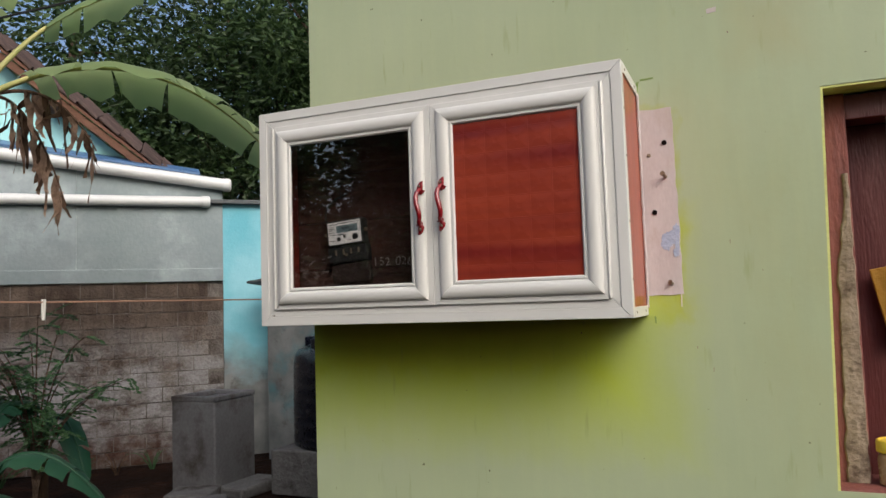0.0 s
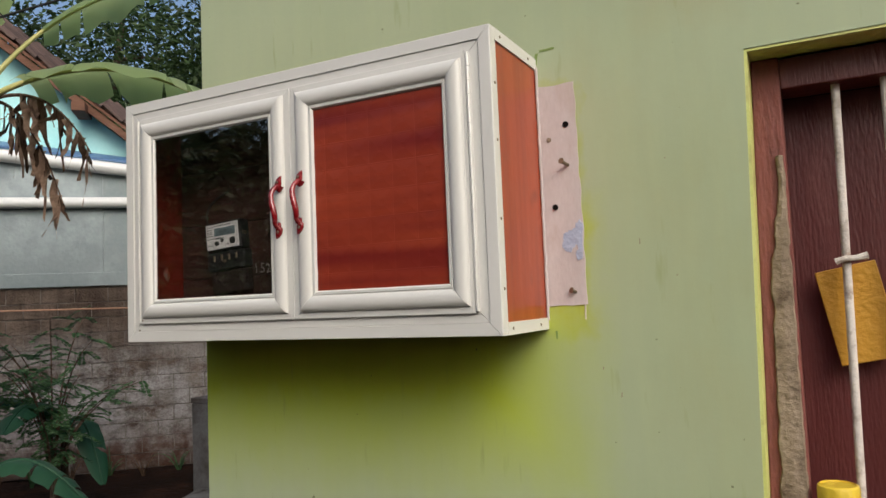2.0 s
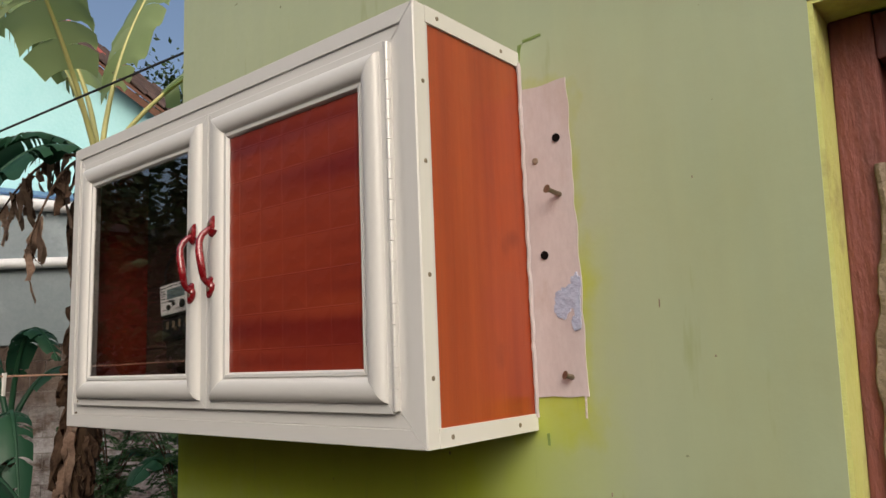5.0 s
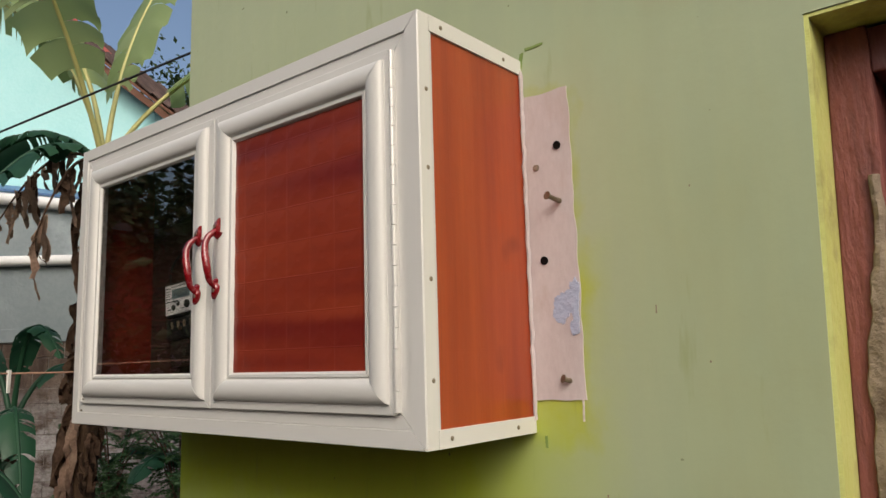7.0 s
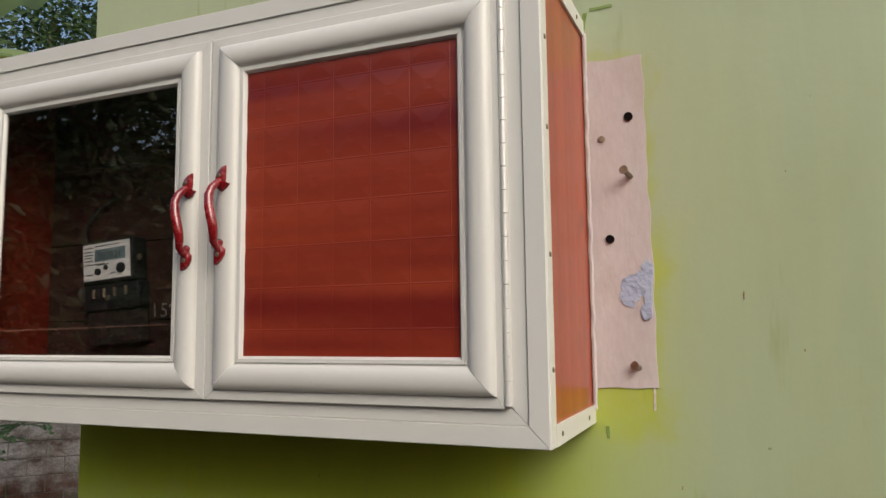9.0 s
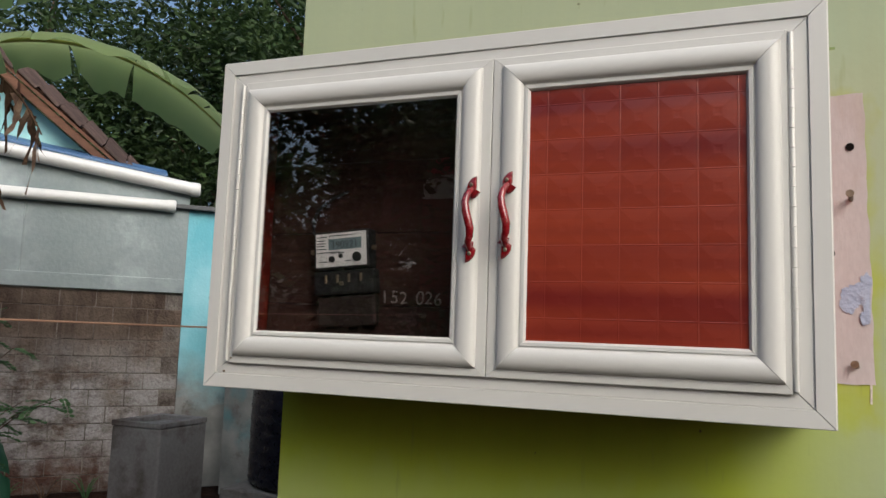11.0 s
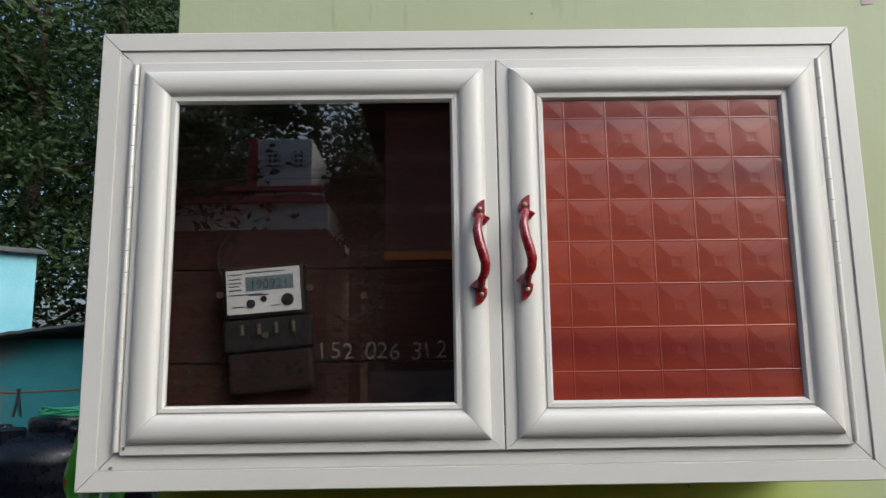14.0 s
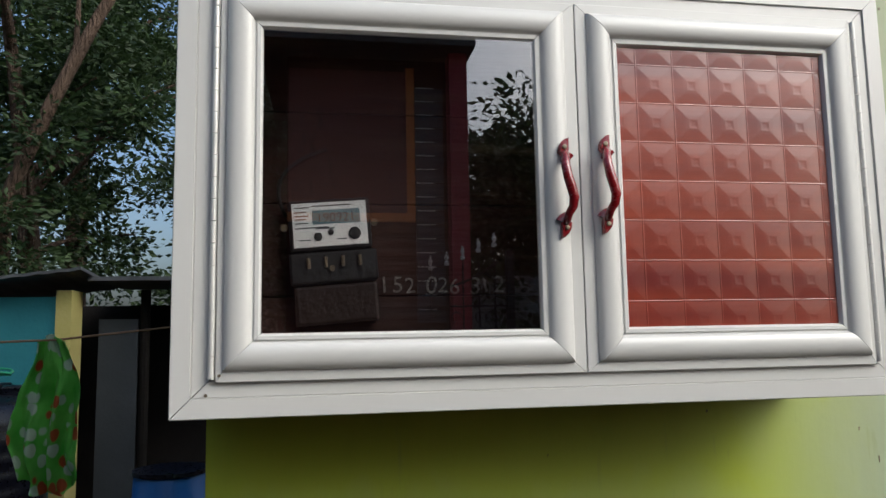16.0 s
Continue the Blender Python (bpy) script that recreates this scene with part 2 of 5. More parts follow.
def old_blockwork():
    """Grey-brown blocks with rain-washed dark runs, a ragged pale lime bloom and red earth splashed on the foot."""
    m, n, l, b = material("weathered_grey_block", 0.95)
    b.inputs["Specular IOR Level"].default_value = 0.12
    vec = coords(n, l, (1, 1, 1))
    grain = noise_fac(n, l, vec, 32.0, 7.0, 0.35, 0.65)
    broad = noise_fac(n, l, vec, 1.7, 6.0, 0.32, 0.68, 0.65)
    col = blend(n, l, broad, (0.048, 0.032, 0.024), (0.165, 0.128, 0.102))
    runs = noise_fac(n, l, coords(n, l, (5.5, 5.5, 0.8)), 1.0, 7.0, 0.46, 0.66, 0.7)
    col = blend(n, l, calc(n, l, "MULTIPLY", runs, 0.75), col, (0.034, 0.021, 0.016))
    sep, geo = n.new("ShaderNodeSeparateXYZ"), n.new("ShaderNodeNewGeometry")
    l.new(geo.outputs["Position"], sep.inputs[0])

    def zone(mid, half, soft):
        r = n.new("ShaderNodeMapRange")
        r.inputs["From Min"].default_value, r.inputs["From Max"].default_value = half + soft, half
        l.new(calc(n, l, "ABSOLUTE", calc(n, l, "SUBTRACT", sep.outputs["Z"], mid)), r.inputs["Value"])
        return r.outputs["Result"]

    lime = calc(n, l, "MULTIPLY", noise_fac(n, l, coords(n, l, (1.0, 1.0, 1.7)), 1.6, 10.0, 0.38, 0.56, 0.75), zone(0.85, 0.40, 0.65))
    col = blend(n, l, calc(n, l, "MULTIPLY", lime, 0.85), col, (0.36, 0.35, 0.35))
    soil = calc(n, l, "MULTIPLY", noise_fac(n, l, vec, 3.5, 8.0, 0.36, 0.58, 0.7), zone(0.0, 0.25, 0.45))
    col = blend(n, l, calc(n, l, "MULTIPLY", soil, 0.9), col, (0.070, 0.028, 0.016))
    col = blend(n, l, calc(n, l, "MULTIPLY", grain, 0.28), col, (0.055, 0.045, 0.040))
    info, hsv = n.new("ShaderNodeObjectInfo"), n.new("ShaderNodeHueSaturation")
    l.new(calc(n, l, "ADD", calc(n, l, "MULTIPLY", info.outputs["Random"], 0.10), 0.95), hsv.inputs["Value"])
    l.new(col, hsv.inputs["Color"])
    l.new(hsv.outputs["Color"], b.inputs["Base Color"])
    relief(n, l, b, calc(n, l, "ADD", grain, broad), 0.6, 0.012)
    return m


BLOCK = old_blockwork()
JOINT = surface("block_joint_mortar", (0.045, 0.034, 0.028), (0.24, 0.215, 0.195), 4, 40, 0.95, bump=0.5, depth=0.01)
CONCRETE = surface("grey_concrete", (0.085, 0.080, 0.078), (0.175, 0.168, 0.165), 2.2, 30, 0.9, bump=0.5, depth=0.01, stain=(0.045, 0.038, 0.034), stain_scale=2.2)
BASIN = surface("smooth_cement_render", (0.090, 0.088, 0.092), (0.165, 0.163, 0.170), 1.6, 30, 0.85, bump=0.25, depth=0.006, stain=(0.06, 0.050, 0.046), stain_scale=2.0)
# kept near black: the shade of the plants above is in this colour
EARTH = surface("red_brown_earth", (0.010, 0.0055, 0.004), (0.034, 0.016, 0.010), 1.5, 14, 0.95, bump=1.0, depth=0.06, stain=(0.060, 0.026, 0.014), stain_scale=2.5)
TILE = surface("dark_roof_tile", (0.060, 0.045, 0.042), (0.125, 0.085, 0.075), 3, 25, 0.85, bump=0.5, vary=0.4)
RIDGE_RED = surface("red_ridge_tile", (0.32, 0.06, 0.05), (0.40, 0.09, 0.07), 3, 25, 0.7)
TIMBER = surface("brown_rafter_timber", (0.105, 0.055, 0.038), (0.19, 0.10, 0.068), 3, 20, 0.8, stretch=(1, 1, 4))
TANK = surface("black_tank_plastic", (0.002, 0.003, 0.008), (0.004, 0.005, 0.013), 2, 30, 0.30, bump=0.04, stain=(0.005, 0.006, 0.010), stain_scale=2)
BARREL = surface("blue_barrel_plastic", (0.015, 0.10, 0.32), (0.02, 0.13, 0.38), 3, 30, 0.4)
ROOF_DARK = surface("dark_sheet_roof", (0.05, 0.052, 0.056), (0.11, 0.115, 0.12), 2, 20, 0.6, bump=0.4)
# near-black in place of the shade inside the open store; also lines the room
DARK = surface("shade_dark_wall", (0.010, 0.009, 0.008), (0.025, 0.022, 0.020), 1.5, 20, 0.9)
GREY_DOOR = surface("grey_sheet_door", (0.030, 0.037, 0.045), (0.055, 0.064, 0.074), 2, 30, 0.6)
BARK = surface("tree_bark", (0.07, 0.048, 0.034), (0.15, 0.105, 0.078), 2, 14, 0.95, bump=1.0, depth=0.04, stretch=(2, 2, 0.5))
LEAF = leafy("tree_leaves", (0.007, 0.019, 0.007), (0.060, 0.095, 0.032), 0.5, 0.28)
# paler copy of the tree leaves, sunlight put into its colour
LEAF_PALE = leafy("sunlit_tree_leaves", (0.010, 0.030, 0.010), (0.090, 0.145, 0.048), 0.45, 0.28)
SHRUB = leafy("feathery_leaves", (0.03, 0.075, 0.03), (0.085, 0.16, 0.065))
PALE_PINK = surface("faded_pink_print", (0.58, 0.40, 0.40), (0.64, 0.46, 0.45), 30, 90, 0.5)
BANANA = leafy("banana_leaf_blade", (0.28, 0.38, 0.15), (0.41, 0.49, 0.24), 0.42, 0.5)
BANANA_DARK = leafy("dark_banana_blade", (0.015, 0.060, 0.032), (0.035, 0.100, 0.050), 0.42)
PETIOLE = surface("yellow_green_stalk", (0.42, 0.42, 0.14), (0.54, 0.50, 0.20), 4, 30, 0.45)
DRY = surface("dry_brown_leaf", (0.026, 0.015, 0.010), (0.17, 0.105, 0.070), 7, 40, 0.9, bump=0.6)
DRY_PALE = surface("pale_dry_leaf", (0.16, 0.100, 0.072), (0.46, 0.32, 0.235), 6, 40, 0.9, bump=0.5)
PSEUDO = surface("banana_trunk_sheath", (0.022, 0.013, 0.009), (0.10, 0.062, 0.036), 4, 24, 0.8, bump=0.8, stretch=(4, 4, 0.6), stain=(0.05, 0.032, 0.024), stain_scale=3)
LINE = surface("clothes_line_cord", (0.28, 0.16, 0.11), (0.36, 0.22, 0.15), 8, 60, 0.8)
WIRE = surface("black_cable", (0.01, 0.01, 0.01), (0.02, 0.02, 0.02), 8, 60, 0.6)
PEG = surface("white_peg", (0.70, 0.68, 0.62), (0.76, 0.74, 0.70), 8, 60, 0.6)
METER_GREY = surface("meter_face_white", (0.78, 0.82, 0.83), (0.84, 0.87, 0.88), 8, 60, 0.35)
METER_BLACK = surface("meter_black_plastic", (0.008, 0.009, 0.011), (0.014, 0.014, 0.016), 8, 60, 0.45)
LCD = surface("lcd_glass", (0.16, 0.24, 0.27), (0.20, 0.28, 0.31), 8, 60, 0.12)
INK = surface("dark_print", (0.03, 0.04, 0.05), (0.05, 0.06, 0.07), 8, 60, 0.5)
CHALK = surface("chalk_white", (0.10, 0.08, 0.07), (0.52, 0.50, 0.46), 120, 300, 0.95)
HOSE = surface("green_hose", (0.04, 0.32, 0.16), (0.07, 0.42, 0.22), 8, 60, 0.4)
PINK = surface("pink_tub", (0.50, 0.06, 0.10), (0.58, 0.10, 0.14), 8, 60, 0.4)
WHITE_WALL = surface("white_house_wall", (0.66, 0.64, 0.60), (0.74, 0.72, 0.68), 1.5, 20, 0.8)
RED_BAND = surface("red_painted_band", (0.34, 0.03, 0.04), (0.42, 0.05, 0.06), 3, 20, 0.6)
HOUSE_BROWN = surface("dark_brown_house_paint", (0.026, 0.011, 0.009), (0.050, 0.020, 0.015), 1.5, 25, 0.8)
ORANGE = surface("orange_painted_timber", (0.66, 0.17, 0.02), (0.72, 0.21, 0.03), 4, 30, 0.5)
LIME = surface("old_lime_render", (0.17, 0.160, 0.158), (0.37, 0.355, 0.35), 2.0, 25, 0.95, bump=0.8, depth=0.015, stain=(0.065, 0.05, 0.042), stain_scale=3.0)
HOLE = surface("hole_shade_black", (0.004, 0.003, 0.003), (0.008, 0.006, 0.005), 40, 100, 1.0, bump=0)
DARK_GREEN = surface("dark_green_paint_drip", (0.16, 0.24, 0.05), (0.22, 0.30, 0.08), 40, 120, 0.5)
IRON = surface("black_iron", (0.015, 0.015, 0.016), (0.03, 0.03, 0.03), 10, 60, 0.5, 0.5)


def tinted_glass():
    m, n, l, b = material("smoked_glass", 0.0)
    b.inputs["Base Color"].default_value = (0.76, 0.72, 0.70, 1)
    b.inputs["Transmission Weight"].default_value, b.inputs["IOR"].default_value = 1.0, 2.2
    return m


GLASS = tinted_glass()
SMOKE = surface("smoky_plastic", (0.020, 0.015, 0.014), (0.035, 0.026, 0.024), 8, 60, 0.15)

# ---- building helpers ----


def place_of(ob):
    p = Vector((0, 0, 0))
    while ob:
        p, ob = p + ob.location, ob.parent
    return p


def thing(name, x, y, z, label, category, group="", kind=""):
    ob = new(name)
    ob.location = (x, y, z)
    ob.empty_display_size = 0.05
    return tagged(ob, label, category, group, kind)


def mesh_of(name, bm, mat, smooth=0.0, origin=None):
    if origin:
        bmesh.ops.translate(bm, verts=bm.verts, vec=[-v for v in origin])
    me = bpy.data.meshes.new(name)
    bm.to_mesh(me)
    bm.free()
    me.materials.append(mat)
    if smooth:
        me.polygons.foreach_set("use_smooth", [True] * len(me.polygons))
        me.set_sharp_from_angle(angle=radians(smooth))
    return me


def part(name, bm, mat, parent, label="", smooth=0.0):
    """Links a bmesh, built in world metres, as one mesh under a thing or a part."""
    ob = new(name, mesh_of(name, bm, mat, smooth, place_of(parent)))
    ob.parent = parent
    return tagged(ob, label)


def solo(name, bm, mat, label, category, kind="", smooth=0.0, group=""):
    """A thing that is one mesh; its origin lies at the middle of its base."""
    xs, ys, zs = zip(*[v.co for v in bm.verts])
    o = ((min(xs) + max(xs)) / 2, (min(ys) + max(ys)) / 2, min(zs))
    ob = new(name, mesh_of(name, bm, mat, smooth, o))
    ob.location = o
    return tagged(ob, label, category, group, kind)


def box(bm, x0, x1, y0, y1, z0, z1, bevel=0.0):
    vs = bmesh.ops.create_cube(bm, size=1.0, matrix=Matrix.Translation(((x0 + x1) / 2, (y0 + y1) / 2, (z0 + z1) / 2)) @ Matrix.Diagonal((x1 - x0, y1 - y0, z1 - z0, 1)))["verts"]
    if bevel:
        es = {e for v in vs for e in v.link_edges}
        bmesh.ops.bevel(bm, geom=list(es), offset=bevel, segments=2, affect="EDGES", profile=0.5)
    return bm


def boxed(*args, bevel=0.0):
    return box(bmesh.new(), *args, bevel=bevel)


def slab(bm, m, sx, sy, sz, bevel=0.0):
    """A box of that size, centred on the pose m."""
    vs = bmesh.ops.create_cube(bm, size=1.0, matrix=m @ Matrix.Diagonal((sx, sy, sz, 1)))["verts"]
    if bevel:
        bmesh.ops.bevel(bm, geom=list({e for v in vs for e in v.link_edges}), offset=bevel, segments=2, affect="EDGES", profile=0.5)
    return bm


def tube(bm, points, radii, sides=12, cap=True):
    """A round tube through points, with a radius at each."""
    pts = [Vector(p) for p in points]
    if isinstance(radii, (int, float)):
        radii = [radii] * len(pts)
    rings, side = [], None
    for i, p in enumerate(pts):
        d = (pts[min(i + 1, len(pts) - 1)] - pts[max(i - 1, 0)]).normalized()
        if side is None:
            side = d.orthogonal().normalized()
        side = (side - d * side.dot(d)).normalized()
        up = d.cross(side)
        rings.append([bm.verts.new(p + float(radii[i]) * (math.cos(a) * side + math.sin(a) * up)) for a in np.linspace(0, 2 * math.pi, sides, endpoint=False)])
    for a, b in zip(rings, rings[1:]):
        for i in range(sides):
            bm.faces.new((a[i], a[(i + 1) % sides], b[(i + 1) % sides], b[i]))
    if cap:
        bm.faces.new(rings[0][::-1])
        bm.faces.new(rings[-1])
    return bm


def lathe(bm, x, y, rows, sides=32):
    """A turned shape about an upright axis: rows of (radius, height)."""
    rings = [[bm.verts.new((x + r * math.cos(a), y + r * math.sin(a), z)) for a in np.linspace(0, 2 * math.pi, sides, endpoint=False)] for r, z in rows]
    for a, b in zip(rings, rings[1:]):
        for i in range(sides):
            bm.faces.new((a[i], a[(i + 1) % sides], b[(i + 1) % sides], b[i]))
    bm.faces.new(rings[0][::-1])
    bm.faces.new(rings[-1])
    return bm


def curve_points(p0, p1, p2, n=10):
    p0, p1, p2 = Vector(p0), Vector(p1), Vector(p2)
    return [(1 - s) ** 2 * p0 + 2 * s * (1 - s) * p1 + s * s * p2 for s in map(float, np.linspace(0, 1, n))]


def lettering(text, size, loc, mat, parent, name="lettering", turn=(90, 0, 0), depth=0.0004):
    """Words in the built-in font as a thin mesh."""
    cu = bpy.data.curves.new(name, "FONT")
    cu.body, cu.size, cu.extrude = text, size, depth
    tmp = new(name, cu)
    me = bpy.data.meshes.new_from_object(tmp.evaluated_get(bpy.context.evaluated_depsgraph_get()))
    bpy.data.objects.remove(tmp)
    me.materials.clear()
    me.materials.append(mat)
    me.transform(Matrix.Translation(Vector(loc) - place_of(parent)) @ pose(0, 0, 0, *turn))
    ob = new(name, me)
    ob.parent = parent
    return ob

# ---- setting ----
YW = 2.042  # face of the green wall
X0, X1, Z0, Z1, YF = -1.324, -0.260, 1.952, 2.580, 1.774  # the meter cabinet

bm = bmesh.new()
gx = [-220, -60, -20] + [x * 0.8 for x in range(-15, 10)] + [20, 60, 220]
gy = [-220, -60, -20] + [y * 0.8 for y in range(-12, 19)] + [30, 80, 220]
gv = [[bm.verts.new((x, y, 0.05 * noise.noise((x * 0.6, y * 0.6, 0.3)) - 0.03)) for y in gy] for x in gx]
for i in range(len(gx) - 1):
    for j in range(len(gy) - 1):
        bm.faces.new((gv[i][j], gv[i + 1][j], gv[i + 1][j + 1], gv[i][j + 1]))
solo("ground", bm, EARTH, "trodden red-brown earth with dark patches, darkened for the yard's shade", "ground", "structure", 60)

WX0, WX1, WZ0, WZ1 = 0.193, 1.25, 1.515, 2.516  # window opening


def opening_lean(z):
    return -0.003 - 0.024 * (WZ1 - z) / (WZ1 - WZ0)


def leaned(bm, limit=0.21):
    for v in bm.verts:
        if v.co.x < limit:
            v.co.x += opening_lean(v.co.z)
    return bm


bm = bmesh.new()
# unseen upper storey up to 5.4, added to shade the yard behind
for z0, z1 in ((0, WZ0), (WZ0, WZ1), (WZ1, 5.4)):
    box(bm, -1.316, WX0, YW, YW + 0.23, z0, z1)
box(bm, WX0, WX1, YW, YW + 0.23, WZ1, 5.4)
box(bm, WX0, WX1, YW, YW + 0.23, 0, WZ0)
box(bm, WX1, 4.2, YW, YW + 0.23, 0, 5.4)
box(bm, -1.316, -1.09, YW + 0.23, 6.0, 0, 5.4)
bmesh.ops.remove_doubles(bm, verts=bm.verts, dist=0.0001)
for v in bm.verts:  # the opening's edge leans outwards towards the sill
    if abs(v.co.x - WX0) < 0.001 and WZ0 - 0.01 < v.co.z < WZ1 + 0.01:
        v.co.x += opening_lean(v.co.z)
wall = solo("wall_south", bm, GREEN, "pale green lime-painted house wall with brush marks, unseen top raised", "wall", "structure")
wall.data.transform(Matrix.Translation(wall.location))
wall.location = (0, 0, 0)
solo("ceiling", boxed(-1.09, 4.2, YW + 0.23, 6.0, 5.25, 5.4), WHITE_WALL, "plain unseen slab closing the raised green house", "ceiling", "structure")
bm = bmesh.new()
box(bm, -1.09, 4.2, 5.8, 6.0, 0, 5.25)
box(bm, 4.0, 4.2, YW + 0.23, 5.8, 0, 5.25)
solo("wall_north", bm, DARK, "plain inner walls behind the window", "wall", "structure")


def ragged(bm, x0, x1, z0, z1, y0, y1, amp, seed, n=26):
    """A thin plate with uneven edges."""
    pts = []
    for (ax, az), (bx, bz) in (((x0, z0), (x1, z0)), ((x1, z0), (x1, z1)), ((x1, z1), (x0, z1)), ((x0, z1), (x0, z0))):
        for s in np.linspace(0, 1, n, endpoint=False):
            x, z = ax + (bx - ax) * s, az + (bz - az) * s
            pts.append((x + amp * noise.noise((x * 25, z * 25, seed)), z + amp * noise.noise((x * 25, z * 25, seed + 9))))
    front, back = [bm.verts.new((x, y0, z)) for x, z in pts], [bm.verts.new((x, y1, z)) for x, z in pts]
    bm.faces.new(front)
    for i in range(len(pts)):
        j = (i + 1) % len(pts)
        bm.faces.new((front[j], front[i], back[i], back[j]))
    return bm


patch = thing("plaster_patch", -0.215, YW, 2.0, "bare pinkish plaster patch with nail holes and blue paint", "plaster", kind="structure")
bm = ragged(bmesh.new(), -0.275, -0.168, 2.004, 2.512, YW - 0.002, YW + 0.004, 0.0035, 3.1, 60)
for v in bm.verts:
    if v.co.x > -0.2:
        v.co.x += 0.012 * (2.258 - v.co.z)
part("plaster", bm, PLASTER, patch)
bm = bmesh.new()  # lobes and a thin arm running into one another
for cx, cz, rx, rz, dy, sd in ((-0.199, 2.147, 0.018, 0.021, 0.0, 5.2), (-0.187, 2.165, 0.018, 0.012, 0.0003, 3.3), (-0.175, 2.176, 0.009, 0.018, 0.0006, 2.9), (-0.175, 2.140, 0.0065, 0.026, 0.0009, 6.4), (-0.178, 2.116, 0.009, 0.010, 0.0012, 8.1)):
    rim = []
    for a in np.linspace(0, 2 * math.pi, 36, endpoint=False):
        c, s_ = math.cos(a), math.sin(a)
        q = 1 + 0.45 * noise.noise((c * 1.6, s_ * 1.6, sd)) + 0.22 * noise.noise((c * 5, s_ * 5, sd))
        rim.append((cx + rx * q * c, cz + rz * q * s_))
    front, back = [bm.verts.new((x, YW - 0.0032 - dy, z)) for x, z in rim], [bm.verts.new((x, YW - 0.001, z)) for x, z in rim]
    bm.faces.new(front)
    for i in range(len(rim)):
        j = (i + 1) % len(rim)
        bm.faces.new((front[j], front[i], back[i], back[j]))
part("blue_paint_fleck", bm, BLUE_PAINT, patch, "faded blue paint fleck")
# raised discs; the near-black ones paint the shade inside a hole
for x, z in ((-0.194, 2.416), (-0.228, 2.228), (-0.236, 2.385)):
    part("nail_hole", tube(bmesh.new(), [(x, YW - 0.0045, z), (x, YW + 0.001, z)], [0.007 if z != 2.385 else 0.005, 0.007], 9), HOLE if z != 2.385 else MORTAR, patch, "dark disc in place of a drilled hole")
for x, z, dx, dz, ln in ((-0.194, 2.322, -0.006, 0.006, 0.030), (-0.191, 2.034, -0.006, 0.004, 0.014)):
    nail = part("nail", tube(bmesh.new(), [(x, YW + 0.002, z), (x + dx * 0.5, YW - ln * 0.6, z + dz * 0.5), (x + dx, YW - ln, z + dz)], [0.0045, 0.004, 0.004], 8), SCREW, patch, "rusty bent nail")
    part("nail_head", tube(bmesh.new(), [(x + dx, YW - ln, z + dz), (x + dx * 1.06, YW - ln * 1.05, z + dz * 1.06)], 0.007, 10), SCREW, nail)

chips = thing("paint_chips", -0.1, YW, 1.6, "small chips and dark green drips on the wall paint", "paint marks", kind="structure")
for x0, x1, z0, z1, mat, amp, sd in ((-0.248, -0.212, 2.593, 2.597, DARK_GREEN, 0.009, 1.3), (-0.256, -0.250, 2.565, 2.596, DARK_GREEN, 0.009, 2.3), (-0.246, -0.241, 1.932, 1.950, DARK_GREEN, 0.010, 3.7),
                                     (-0.064, -0.042, 2.752, 2.766, PLASTER, 0.012, 4.1), (-0.020, -0.017, 2.692, 2.697, MORTAR, 0.006, 5.5), (-0.172, -0.169, 1.972, 2.006, ROD, 0.003, 6.1),
                                     (-0.140, -0.138, 1.86, 1.866, MORTAR, 0.004, 7.1), (0.030, 0.032, 2.06, 2.063, MORTAR, 0.003, 8.4), (-0.10, -0.0985, 1.80, 1.812, MORTAR, 0.004, 9.2), (-0.045, -0.0435, 2.13, 2.142, MORTAR, 0.003, 12.7), (0.02, 0.0215, 2.31, 2.313, MORTAR, 0.002, 9.9)):
    part("paint_mark", ragged(bmesh.new(), x0, x1, z0, z1, YW - 0.0012, YW + 0.001, amp, sd, 8), mat, chips)

# window with timber frame, rods and shutter
win = thing("window_1", 0.72, 2.17, WZ0, "window with worn maroon timber frame and white rods", "window", kind="structure")
for n, a in (("reveal_side", (WX0, WX0 + 0.006, YW + 0.002, 2.128, WZ0, WZ1 - 0.006)), ("reveal_head", (WX0, WX1, YW + 0.002, 2.128, WZ1 - 0.006, WZ1 - 0.0005))):
    part(n, leaned(boxed(*a)), REVEAL, win, "yellow-green painted reveal")
part("jamb", leaned(boxed(0.199, 0.250, 2.12, 2.22, WZ0, 2.510, bevel=0.004)), MAROON_OLD, win, "worn maroon timber jamb")
part("head", boxed(0.250, WX1, 2.12, 2.22, 2.44, 2.504, bevel=0.003), MAROON, win)
bm, rows = bmesh.new(), []
for z in np.linspace(1.522, 2.30, 90):  # a tongue at its top, the whole jamb's width below
    z = float(z)
    a = 0.207 + 0.024 * max(0.0, min(1.0, (z - 2.06) / 0.16)) - 0.014 * max(0.0, (2.06 - z) / 0.55) + 0.005 * noise.noise((z * 22, 1.0, 3.0)) + 0.002 * noise.noise((z * 70, 2.0, 3.0))
    b = 0.247 + 0.003 * noise.noise((z * 26, 5.0, 3.0)) + 0.0015 * noise.noise((z * 80, 6.0, 3.0))
    rows.append([bm.verts.new((x, y, z)) for x, y in ((a, 2.121), (a + 0.003, 2.112 + 0.002 * noise.noise((z * 40, 1, 1))), ((a + b) / 2, 2.110 + 0.003 * noise.noise((z * 30, 4, 1))), (b - 0.003, 2.112), (b, 2.121))])
for p, q in zip(rows, rows[1:]):
    for k in range(4):
        bm.faces.new((p[k], p[k + 1], q[k + 1], q[k]))
bm.faces.new(rows[-1])
bmesh.ops.recalc_face_normals(bm, faces=bm.faces)
